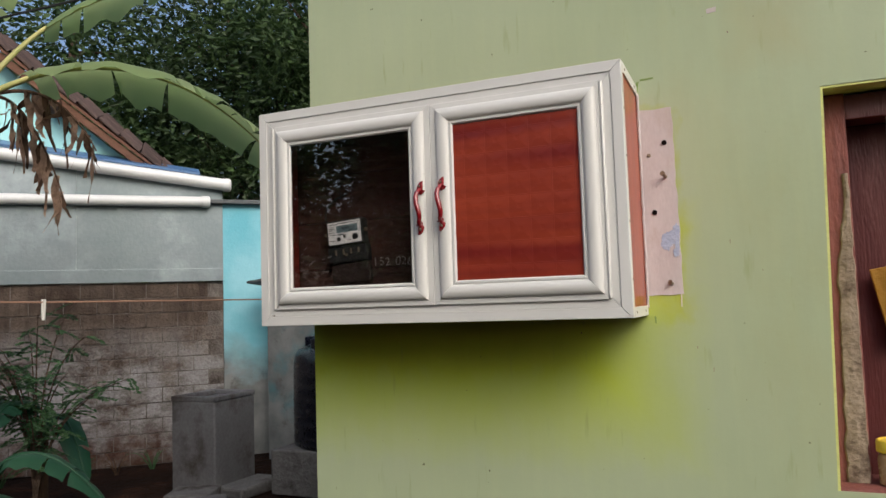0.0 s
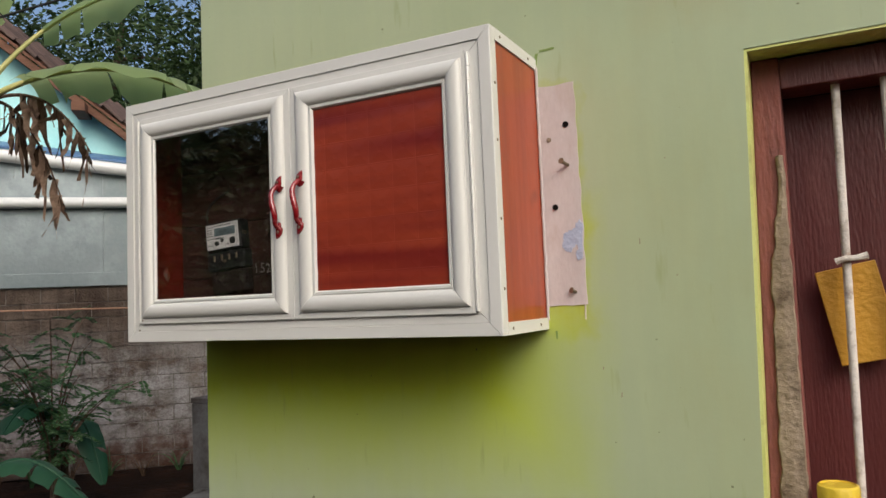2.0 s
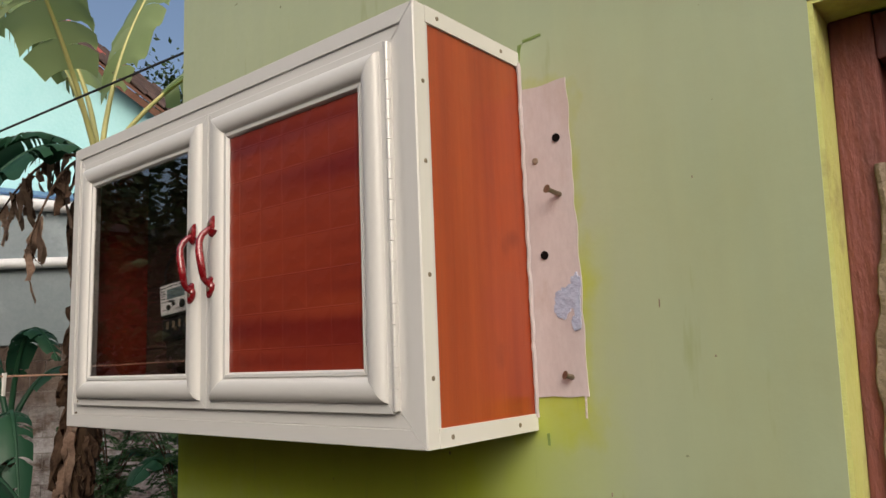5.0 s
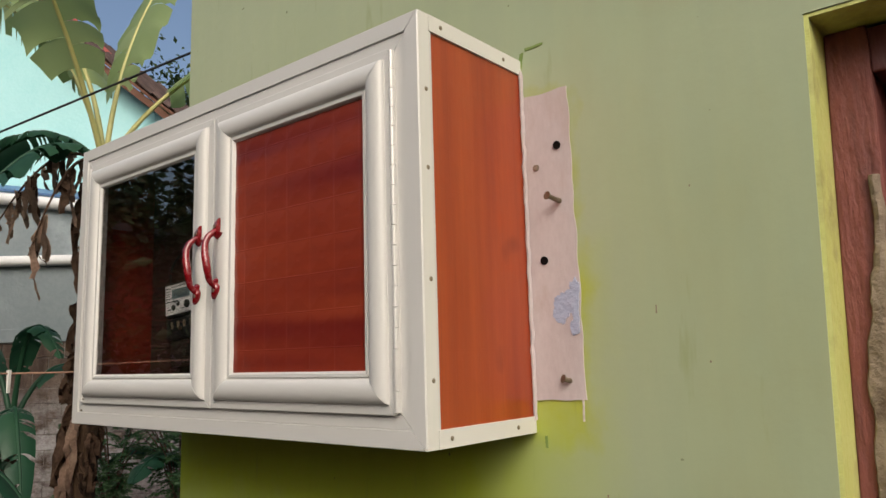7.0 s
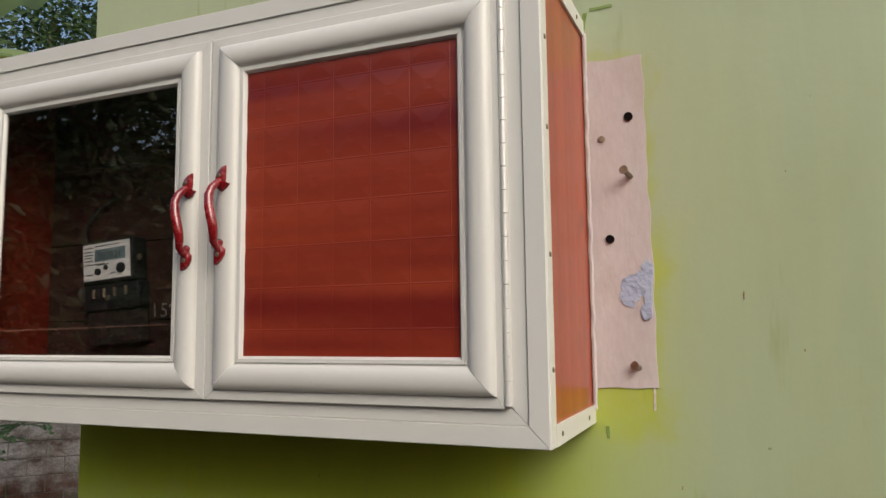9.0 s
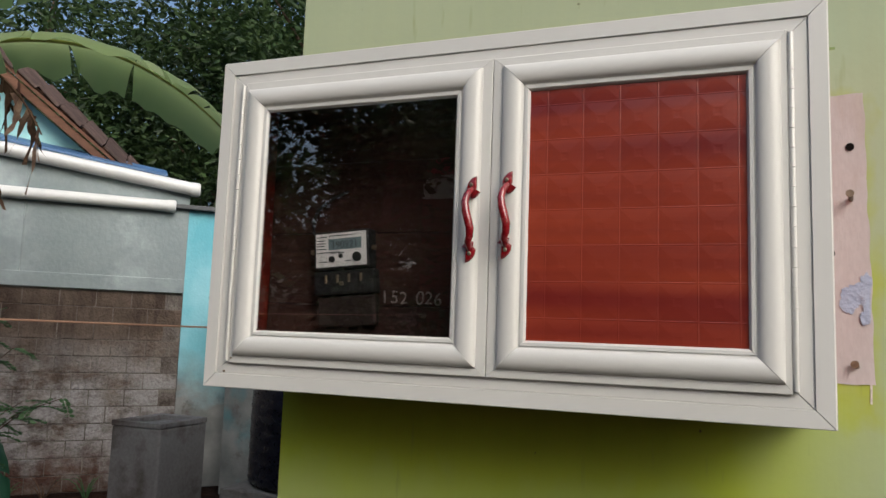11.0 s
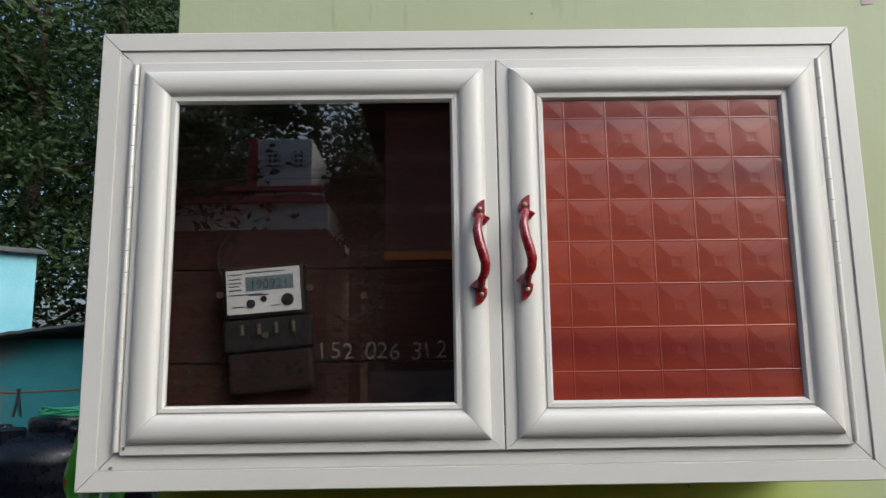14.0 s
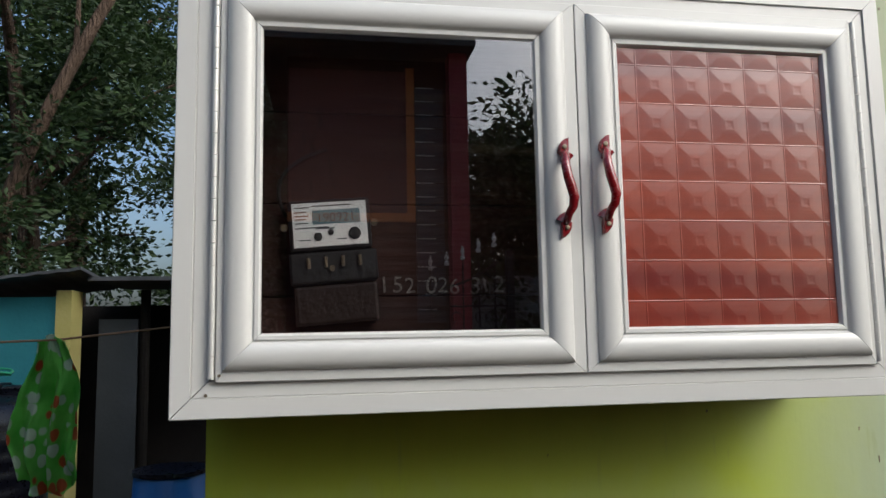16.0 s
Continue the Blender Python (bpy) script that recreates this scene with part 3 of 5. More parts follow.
part("mortar_smear", bm, MORTAR, win, "rough brown mortar smeared over the jamb")
part("sill", boxed(WX0 - 0.026, WX1, YW + 0.004, 2.27, WZ0 - 0.03, WZ0 + 0.006, bevel=0.004), MAROON_OLD, win)
part("shutter", boxed(0.250, 0.80, 2.225, 2.25, WZ0 + 0.006, 2.44), MAROON, win, "closed maroon shutter")
part("shutter", boxed(0.804, WX1, 2.225, 2.25, WZ0 + 0.006, 2.44), MAROON, win, "closed maroon shutter")
for x, lean in ((0.352, -0.012), (0.440, 0.0), (0.535, 0.0), (0.63, 0.0), (0.725, 0.0), (0.82, 0.0), (0.915, 0.0), (1.01, 0.0), (1.105, 0.0)):
    part("rod", tube(bmesh.new(), [(x, 2.15, 2.445), (x + lean, 2.15, WZ0)], 0.0085, 12), ROD, win, "white painted round rod", 40)
hang = thing("ochre_board", 0.352, 2.19, 1.86, "small ochre board tied to a window rod", "board")
bm = bmesh.new()
slab(bm, pose(0.362, 2.19, 1.965, 0, -11, 0), 0.115, 0.012, 0.20, 0.002)
part("board", bm, OCHRE, hang)
bm = bmesh.new()
tube(bm, [(0.327, 2.137, 2.072), (0.345, 2.136, 2.078), (0.365, 2.138, 2.078), (0.385, 2.142, 2.082)], [0.007, 0.006, 0.006, 0.008], 8)
part("tie", bm, ROD, hang, "white cloth tie")
jar = thing("jar", 0.300, 2.112, WZ0 + 0.006, "brownish plastic jar with yellow screw lid on the sill", "jar")
part("body", lathe(bmesh.new(), 0.300, 2.112, [(0.030, 1.521), (0.036, 1.525), (0.037, 1.585), (0.033, 1.597), (0.031, 1.601)], 28), JAR, jar, "", 40)
part("lid", lathe(bmesh.new(), 0.300, 2.112, [(0.036, 1.600), (0.0385, 1.602), (0.0385, 1.625), (0.037, 1.630), (0.033, 1.632), (0.0325, 1.629)], 36), YELLOW, jar, "yellow screw lid", 40)

# ---- the meter cabinet ----
cab = thing("meter_cabinet", (X0 + X1) / 2, YW, Z0, "white-framed meter cabinet with glass door and red wood-print panels", "cabinet")


def side_meshes(rect, rows, gap=0.0004):
    """Mitred frame sides round rect (x0, x1, z0, z1). rows: (inset left, right, bottom, top, y). Gives one bmesh a side."""
    x0, x1, z0, z1 = rect
    rings = [((x0 + a, y, z0 + c), (x1 - b, y, z0 + c), (x1 - b, y, z1 - d), (x0 + a, y, z1 - d)) for a, b, c, d, y in rows]
    out = []
    for k in range(4):
        bm = bmesh.new()
        p = [[Vector(r[k]), Vector(r[(k + 1) % 4])] for r in rings]
        way = (p[0][1] - p[0][0]).normalized()
        vs = [(bm.verts.new(a + way * gap), bm.verts.new(b - way * gap)) for a, b in p]
        for (a, b), (c, e) in zip(vs, vs[1:]):
            bm.faces.new((a, b, e, c))
        bm.faces.new([v[0] for v in vs][::-1])
        bm.faces.new([v[1] for v in vs])
        bm.faces.new((vs[-1][0], vs[-1][1], vs[0][1], vs[0][0]))
        bmesh.ops.recalc_face_normals(bm, faces=bm.faces)
        out.append(bm)
    return out


def same(u, y):
    return (u, u, u, u, y)


SIDES = ("bottom_rail", "stile", "top_rail", "stile")
outer = [same(0.0, YF + 0.03), same(0.0, YF + 0.0012), same(0.0012, YF), same(0.0255, YF), same(0.0262, YF + 0.0042), same(0.0270, YF + 0.0042), same(0.0276, YF + 0.0028), same(0.075, YF + 0.0028), same(0.075, YF + 0.03)]
front = part("front_frame", boxed(X0 + 0.03, X1 - 0.03, YF + 0.018, YF + 0.03, Z1 - 0.07, Z1 - 0.03), WHITE_FLAT, cab, "satin white mitred outer frame")
for n, bm in zip(SIDES, side_meshes((X0, X1, Z0, Z1), outer, 0.0007)):
    part(n, bm, WHITE, front, "", 30)


def door_rows(fl, fr, fb, ft):
    """Door moulding: a flange, a half-round roll and small fillets down to the panel."""
    rows = [(0, 0, 0, 0, YF + 0.0024), (0, 0, 0, 0, YF - 0.0032), (0.001, 0.001, 0.001, 0.001, YF - 0.004)]

    def at(u, h):
        rows.append((fl + u, fr + u, fb + u, ft + u, YF - h))

    at(0.0, 0.0042)
    for a in np.linspace(0.10, math.pi * 0.95, 13):
        at(0.0178 - 0.0178 * math.cos(a), 0.0040 + 0.0115 * math.sin(a) ** 0.85)
    at(0.0368, 0.0052)
    at(0.0385, 0.0050)
    at(0.0392, 0.0074)
    at(0.0440, 0.0070)
    at(0.0462, 0.0042)
    at(0.0474, 0.0012)
    at(0.0475, -0.002)
    return rows


MEET, DT, DB = -0.768, 0.046, 0.046
doors = (("glass_door", (X0 + 0.057, MEET - 0.0008, Z0 + DB, Z1 - DT), (0.009, 0.017, 0.0145, 0.0145)),
         ("panel_door", (MEET + 0.0008, X1 - 0.055, Z0 + DB, Z1 - DT), (0.017, 0.009, 0.0145, 0.0145)))
TILE_PITCH = 0.0583


def embossed(bm, a0, a1, b0, b1, oa, ob, rise, put):
    """A sheet pressed into shallow pyramids with small square tops; put(a, b, h) gives the place."""
    i0, j0 = math.floor((a0 - oa) / TILE_PITCH), math.floor((b0 - ob) / TILE_PITCH)
    i1, j1 = math.ceil((a1 - oa) / TILE_PITCH), math.ceil((b1 - ob) / TILE_PITCH)
    for i in range(i0, i1):
        for j in range(j0, j1):
            ca, cb = oa + (i + 0.5) * TILE_PITCH, ob + (j + 0.5) * TILE_PITCH
            rings = []
            for half, h in ((0.02915, rise * 0.25), (0.0287, rise * 0.25), (0.0280, 0.0), (0.0130, rise * 0.80), (0.0068, rise), (0.0030, rise * 0.84)):
                ring = []
                for sa, sb in ((-1, -1), (1, -1), (1, 1), (-1, 1)):
                    a, b = min(max(ca + sa * half, a0), a1), min(max(cb + sb * half, b0), b1)
                    ring.append(bm.verts.new(put(a, b, h)))
                rings.append(ring)
            for r, q in zip(rings, rings[1:]):
                for k in range(4):
                    bm.faces.new((r[k], r[(k + 1) % 4], q[(k + 1) % 4], q[k]))
            bm.faces.new(rings[-1])
    bmesh.ops.remove_doubles(bm, verts=bm.verts, dist=0.00001)
    bmesh.ops.dissolve_degenerate(bm, edges=bm.edges, dist=0.00001)
    bmesh.ops.recalc_face_normals(bm, faces=bm.faces)
    return bm


def screw(p, d, parent, r=0.0035):
    p, d = Vector(p), Vector(d)
    part("screw", tube(bmesh.new(), [p - d * 0.002, p + d * 0.0006, p + d * 0.0014], [r, r, r * 0.7], 10), SCREW, parent, "dull screw head")


def handle(x, z, y, parent):
    """A wavy red pull with two half-round feet, turned about its middle."""
    grip = ((0.000, 0.006, 0.050), (0.000, 0.014, 0.046), (-0.003, 0.023, 0.038), (-0.0045, 0.029, 0.026), (-0.002, 0.031, 0.010), (0.002, 0.0315, -0.004), (0.0055, 0.031, -0.018), (0.0045, 0.027, -0.030), (0.0, 0.021, -0.039), (0.0, 0.013, -0.046), (0.0, 0.006, -0.050))
    h = part("handle", tube(bmesh.new(), [(x + dx, y - dy * 0.8, z + dz) for dx, dy, dz in grip], [0.0052, 0.0052, 0.0058, 0.0064, 0.0068, 0.0070, 0.0068, 0.0062, 0.0056, 0.0052, 0.0052], 14), RED_GLOSS, parent, "glossy red wavy pull handle", 60)
    for s in (1, -1):
        bm = bmesh.new()
        ring = [(0.007, 0.0195), (0.007, 0.002), (0.006, -0.004), (0.0135, -0.0075), (0.007, -0.015), (0.000, -0.019), (-0.006, -0.015), (-0.005, -0.008), (-0.010, -0.003), (-0.009, 0.005), (-0.005, 0.012), (0.001, 0.0175)]
        lo, mid, hi = ([bm.verts.new((x + s * (0.001 + a * k), y - d, z + s * (0.053 + b * k))) for a, b in ring] for k, d in ((1.0, 0.0), (0.97, 0.0045), (0.74, 0.0075)))
        bm.faces.new(hi)
        for i in range(len(ring)):
            j = (i + 1) % len(ring)
            bm.faces.new((lo[i], lo[j], mid[j], mid[i]))
            bm.faces.new((mid[i], mid[j], hi[j], hi[i]))
        bmesh.ops.recalc_face_normals(bm, faces=bm.faces)
        foot = part("handle_foot", bm, RED_GLOSS, h, "glossy red handle foot", 50)
        part("screw", tube(bmesh.new(), [(x, y - 0.006, z + s * 0.0575), (x, y - 0.0088, z + s * 0.0575), (x, y - 0.0094, z + s * 0.0575)], [0.0034, 0.0034, 0.0022], 12), SCREW, h, "dull screw head")
    return h


for name, rect, fl in doors:
    door = part(name, boxed(rect[0] + 0.01, rect[1] - 0.01, YF + 0.003, YF + 0.005, rect[3] - 0.045, rect[3] - 0.012), WHITE_FLAT, cab, "satin white moulded door frame")
    for n, bm in zip(SIDES, side_meshes(rect, door_rows(*fl))):
        part(n, bm, WHITE, door, "", 24)
    gx0, gx1, gz0, gz1 = rect[0] + fl[0] + 0.046, rect[1] - fl[1] - 0.046, rect[2] + fl[2] + 0.046, rect[3] - fl[3] - 0.046
    if name == "glass_door":
        pane = part("pane", boxed(gx0 - 0.004, gx1 + 0.004, YF - 0.0035, YF - 0.0005, gz0 - 0.004, gz1 + 0.004), GLASS, door, "dark smoked glass pane")
        pane.visible_shadow = False
    else:
        bm = embossed(bmesh.new(), gx0 - 0.004, gx1 + 0.004, gz0 - 0.004, gz1 + 0.004, gx0 + 0.030, gz1 - 0.0275, 0.00085, lambda a, b, h: (a, YF - 0.0001 - h, b))
        part("embossed_panel", bm, LAM_DOOR, door, "glossy red-brown wood-print panel embossed in squares")
    hx = X0 + 0.0515 if name == "glass_door" else X1 - 0.0505
    seg = (Z1 - Z0 - 0.10) / 18
    leaf = part("hinge_leaf", boxed(hx - 0.004, hx + 0.004, YF - 0.0010, YF + 0.0026, Z0 + 0.05, Z1 - 0.05), STEEL, door, "long steel piano hinge")
    for k in range(18):
        z = Z0 + 0.05 + k * seg
        part("hinge_knuckle", tube(bmesh.new(), [(hx, YF - 0.0032, z + 0.0005), (hx, YF - 0.0032, z + seg - 0.0005)], 0.0040, 12), STEEL, leaf, "", 40)
handle(-0.796, 2.256, YF - 0.0145, cab)
handle(-0.735, 2.262, YF - 0.0145, cab)

# carcass
YB = YW - 0.001
part("side_panel", embossed(bmesh.new(), YF + 0.018, YB, Z0 + 0.004, Z1 - 0.004, YF + 0.01, Z1 - 0.0275, 0.00022, lambda a, b, h: (X1 - 0.0022 + h, a, b)), LAM_SIDE, cab, "glossy orange-brown wood-print side panel")
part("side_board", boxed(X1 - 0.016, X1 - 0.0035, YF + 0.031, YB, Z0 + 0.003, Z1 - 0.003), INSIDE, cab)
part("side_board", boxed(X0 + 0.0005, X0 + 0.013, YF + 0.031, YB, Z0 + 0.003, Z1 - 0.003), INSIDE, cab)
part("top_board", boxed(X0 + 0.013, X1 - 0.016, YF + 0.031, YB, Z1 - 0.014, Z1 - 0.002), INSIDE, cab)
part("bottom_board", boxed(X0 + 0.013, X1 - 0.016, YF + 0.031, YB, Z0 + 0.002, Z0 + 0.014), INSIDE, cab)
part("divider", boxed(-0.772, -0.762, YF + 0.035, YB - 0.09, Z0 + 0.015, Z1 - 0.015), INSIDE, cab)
strip_v = part("angle_strip", boxed(X1 - 0.003, X1 + 0.0010, YF + 0.0015, YF + 0.0245, Z0 + 0.0005, Z1 - 0.0005, bevel=0.0004), WHITE_FLAT, cab, "white angle strip with screws")
strip_t = part("angle_strip", boxed(X1 - 0.003, X1 + 0.0016, YF + 0.0250, YB, Z1 - 0.026, Z1, bevel=0.0004), WHITE_FLAT, cab, "white angle strip with screws")
strip_b = part("angle_strip", boxed(X1 - 0.003, X1 + 0.0016, YF + 0.0250, YB, Z0, Z0 + 0.026, bevel=0.0004), WHITE_FLAT, cab, "white angle strip with screws")
for z in (2.045, 2.185, 2.345, 2.462):
    screw((X1 + 0.001, YF + 0.016, z), (1, 0, 0), strip_v)
for y in (YF + 0.052, YF + 0.215):
    screw((X1 + 0.0016, y, Z1 - 0.013), (1, 0, 0), strip_t)
    screw((X1 + 0.0016, y, Z0 + 0.013), (1, 0, 0), strip_b)
bm = bmesh.new()
tube(bm, [(X1 + 0.002 + 0.002 * noise.noise((z * 40, 1, 1)), YW - 0.003, z) for z in np.linspace(Z0 + 0.02, Z1 - 0.02, 60)], [0.0035 + 0.002 * noise.noise((z * 70, 3, 1)) for z in np.linspace(Z0 + 0.02, Z1 - 0.02, 60)], 6)
part("sealant_bead", bm, PLASTER, cab, "lumpy white sealant bead against the wall")

# the old boards and the meter inside
boards = thing("backing_boards", -1.02, 1.965, Z0 + 0.016, "old dark wooden backing boards in the cabinet", "boards")
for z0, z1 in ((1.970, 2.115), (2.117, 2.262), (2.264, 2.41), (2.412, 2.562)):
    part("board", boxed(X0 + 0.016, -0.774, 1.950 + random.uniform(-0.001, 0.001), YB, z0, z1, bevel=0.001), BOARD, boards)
pen = -1.043
for ch in "152 026 312":
    if ch != " ":
        lettering(ch, 0.036 + random.uniform(-0.003, 0.004), (pen + random.uniform(-0.001, 0.001), 1.9475, 2.119 + random.uniform(-0.003, 0.003)), CHALK, boards, "chalk_figure", (90, random.uniform(-9, 9), 0))
    pen += 0.0105 if ch == " " else 0.0205
meter = thing("electricity_meter", -1.12, 1.95, 2.06, "white and black electricity meter with grey display", "electricity meter")
MX0, MX1, MZ0, MZ1, MY = -1.177, -1.064, 2.192, 2.260, 1.912
part("case", boxed(MX0 - 0.006, MX1 + 0.006, MY + 0.002, 1.949, MZ0 - 0.006, MZ1 + 0.005, bevel=0.004), METER_BLACK, meter, "black plastic case")
plate = part("face_plate", boxed(MX0, MX1, MY, MY + 0.004, MZ0, MZ1, bevel=0.001), METER_GREY, meter, "white printed face plate")
part("display", boxed(MX0 + 0.030, MX1 - 0.010, MY - 0.0008, MY + 0.002, MZ1 - 0.034, MZ1 - 0.012), LCD, plate, "grey-blue display")
lettering("190921", 0.020, (MX0 + 0.036, MY - 0.0011, MZ1 - 0.031), INK, plate, "display_digits", depth=0.0001)
for x, z, r in ((MX0 + 0.037, MZ0 + 0.015, 0.0065), (MX0 + 0.057, MZ0 + 0.021, 0.0045), (MX0 + 0.093, MZ0 + 0.017, 0.0095)):
    part("button", tube(bmesh.new(), [(x, MY + 0.001, z), (x, MY - 0.003, z), (x, MY - 0.0036, z)], [r, r, r * 0.8], 16), METER_BLACK, plate, "round black button", 40)
for x, z, w in ((0.004, 0.060, 0.022), (0.030, 0.0615, 0.06), (0.004, 0.053, 0.018), (0.004, 0.047, 0.020), (0.004, 0.042, 0.016), (0.004, 0.036, 0.020), (0.034, 0.0265, 0.030), (0.004, 0.0285, 0.05), (0.008, 0.010, 0.018), (0.066, 0.009, 0.014)):
    part("print_bar", boxed(MX0 + x, MX0 + x + w, MY - 0.0004, MY + 0.001, MZ0 + z, MZ0 + z + 0.0018), INK, plate)
part("terminal_block", boxed(MX0 - 0.009, MX1 + 0.012, MY + 0.006, 1.949, 2.136, MZ0 - 0.007, bevel=0.004), METER_BLACK, meter, "black terminal block")
part("terminal_cover", boxed(MX0 - 0.006, MX1 + 0.010, MY + 0.012, 1.949, 2.072, 2.135, bevel=0.006), SMOKE, meter, "smoky clear terminal cover")
for k in range(4):
    part("terminal", tube(bmesh.new(), [(MX0 + 0.02 + k * 0.026, MY + 0.004, 2.176), (MX0 + 0.02 + k * 0.026, MY + 0.004, 2.160)], 0.003, 10), SCREW, meter, "steel terminal screw")
for x in (MX0 - 0.013, MX1 + 0.012):
    part("lug", tube(bmesh.new(), [(x, MY + 0.014, 2.226), (x, MY + 0.010, 2.226)], 0.0055, 12), SCREW, meter, "steel fixing lug")
part("hanger_screw", tube(bmesh.new(), [(MX0 + 0.055, MY + 0.006, 2.158), (MX0 + 0.055, MY + 0.001, 2.158)], 0.0045, 12), SCREW, meter, "steel cover screw")
part("cable", tube(bmesh.new(), curve_points((MX0 - 0.006, 1.94, 2.24), (MX0 - 0.05, 1.93, 2.32), (MX0 + 0.06, 1.945, 2.35), 12), 0.003, 8), WIRE, meter, "thin black cable")
meter.rotation_euler = (0, radians(-4.3), 0)
meter.location.x += 0.013
for x, z in ((X0 + 0.045, Z0 + 0.030), (X0 + 0.062, Z0 + 0.055)):
    screw((x, YF - 0.0002 if z < Z0 + 0.04 else YF - 0.004, z), (0, -1, 0), front, 0.0022)

# ---- the yard behind the corner ----
NW = pose(-6.8, 8.25, 0, 0, 0, 43.8)  # the neighbour's wall: x along it, y away from the yard


def laid(bm, m=NW):
    bmesh.ops.transform(bm, matrix=m, verts=bm.verts)
    return bm


def prism(bm, outline, y0, y1):
    """An upright plate with that outline of (x, z), from y0 to y1."""
    a, b = [bm.verts.new((x, y0, z)) for x, z in outline], [bm.verts.new((x, y1, z)) for x, z in outline]
    bm.faces.new(a)
    bm.faces.new(b[::-1])
    for i in range(len(a)):
        j = (i + 1) % len(a)
        bm.faces.new((a[j], a[i], b[i], b[j]))
    bmesh.ops.recalc_face_normals(bm, faces=bm.faces)
    return bm


block_wall = solo("wall_neighbour", laid(boxed(-9.0, 0.0, 0.019, 0.2, 0, 2.42)), JOINT, "weathered grey block wall with pale lime bloom and dark stains", "wall", "structure")
BLOCKS = [mesh_of("block", box(bmesh.new(), -w / 2, w / 2, -0.03, 0.03, -0.0945, 0.0945, bevel=0.005), BLOCK) for w in (0.388, 0.391, 0.385)]
for i in range(12):
    for j in range(18):
        ob = new("block", BLOCKS[(i + j) % 3])
        ob.parent = block_wall
        ob.matrix_basis = Matrix.Translation(-block_wall.location) @ NW @ pose(-0.20 - 0.40 * j - 0.20 * (i % 2), 0.038 + random.uniform(-0.004, 0.004), 0.105 + 0.2005 * i, random.uniform(-1, 1), random.uniform(-0.5, 0.5), random.uniform(-0.7, 0.7))
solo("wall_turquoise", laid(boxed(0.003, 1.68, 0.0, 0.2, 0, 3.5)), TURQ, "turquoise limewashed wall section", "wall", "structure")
sheets = thing("sheet_cladding", *(NW @ Vector((-4, 0, 2.43))), "grey galvanised sheet cladding with a folded foot", "cladding", kind="structure")
for k in range(5):
    x1, x0 = -1.85 * k, -1.85 * (k + 1) + 0.003
    part("metal_sheet", laid(prism(bmesh.new(), [(x0, 2.43), (x1, 2.43), (x1, 3.72 - 0.122 * x1), (x0, 3.72 - 0.122 * x0)], -0.012 - 0.003 * (k % 2), 0.1)), SHEET, sheets, "dull galvanised sheet")
part("foot_strip", laid(boxed(-9.0, 0.0, -0.030, -0.016, 2.425, 2.60, bevel=0.003)), SHEET, sheets, "lighter folded foot strip")
coping = laid(boxed(-0.35, 1.75, -0.10, 0.30, 3.502, 3.56, bevel=0.01))
solo("roof_edge", coping, ROOF_DARK, "thin dark roof edge over the turquoise wall", "roof edge", "structure")


def pipe(name, x0, z0, x1, z1, y, r, label):
    p = thing(name, *(NW @ Vector((x1, y, z1))), label, "pipe")
    part("tube", laid(tube(bmesh.new(), [(x0, y, z0), (x1, y, z1)], r, 20)), PVC, p, "", 40)
    part("end_cap", laid(tube(bmesh.new(), [(x1 - 0.06, y, z1), (x1 + 0.03, y, z1), (x1 + 0.05, y, z1)], [r * 1.12, r * 1.12, r * 0.9], 20)), PVC, p, "white end cap", 40)


pipe("gutter_pipe", -7.5, 4.66, 0.06, 3.76, -0.10, 0.082, "white plastic gutter pipe below the blue roof")
pipe("drain_pipe", -7.5, 3.50, -0.22, 3.52, -0.09, 0.072, "white plastic drain pipe on the sheet wall")
bm = bmesh.new()
prism(bm, [(-7.5, 4.76), (-0.3, 3.889), (-0.3, 3.92), (-7.5, 4.80)], -0.12, 0.35)
for v in bm.verts:
    if v.co.y > 0:
        v.co.z += 0.14
solo("lean_to_roof", laid(bm), BLUE_SHEET, "blue sheet lean-to roof along the gutter", "roof", "structure")


def roof_z(x):
    return 4.0 - 0.80 * (x + 1.05)


gable = thing("gable_house", *(NW @ Vector((-4, 0.4, 3.7))), "turquoise gable house with dark tiled roof", "house")
part("wall", laid(prism(bmesh.new(), [(-11.0, 3.6), (-0.55, 3.6), (-1.0, roof_z(-1.0)), (-8.2, roof_z(-8.2)), (-11.0, roof_z(-8.2) - 2.2)], 0.38, 0.6)), GABLE, gable, "pale turquoise gable wall")
part("barge_board", laid(prism(bmesh.new(), [(-0.55, roof_z(-0.55) - 0.02), (-0.55, roof_z(-0.55) + 0.10), (-8.2, roof_z(-8.2) + 0.10), (-8.2, roof_z(-8.2) - 0.02)], 0.08, 0.14)), TIMBER, gable, "brown timber barge board")
bm = prism(bmesh.new(), [(-0.4, roof_z(-0.4) + 0.10), (-0.4, roof_z(-0.4) + 0.15), (-8.2, roof_z(-8.2) + 0.15), (-8.2, roof_z(-8.2) + 0.10)], 0.05, 1.2)
for v in bm.verts:
    v.co.z += 0.30 * v.co.y
part("roof_deck", laid(bm), TIMBER, gable)
for x in (-2.17, -4.4):
    part("purlin", laid(boxed(x - 0.04, x + 0.13, -0.14, 0.38, roof_z(x) - 0.16, roof_z(x) - 0.03, bevel=0.01)), TIMBER, gable, "sawn purlin end")
tile_mesh = None
slope = math.atan(0.80)
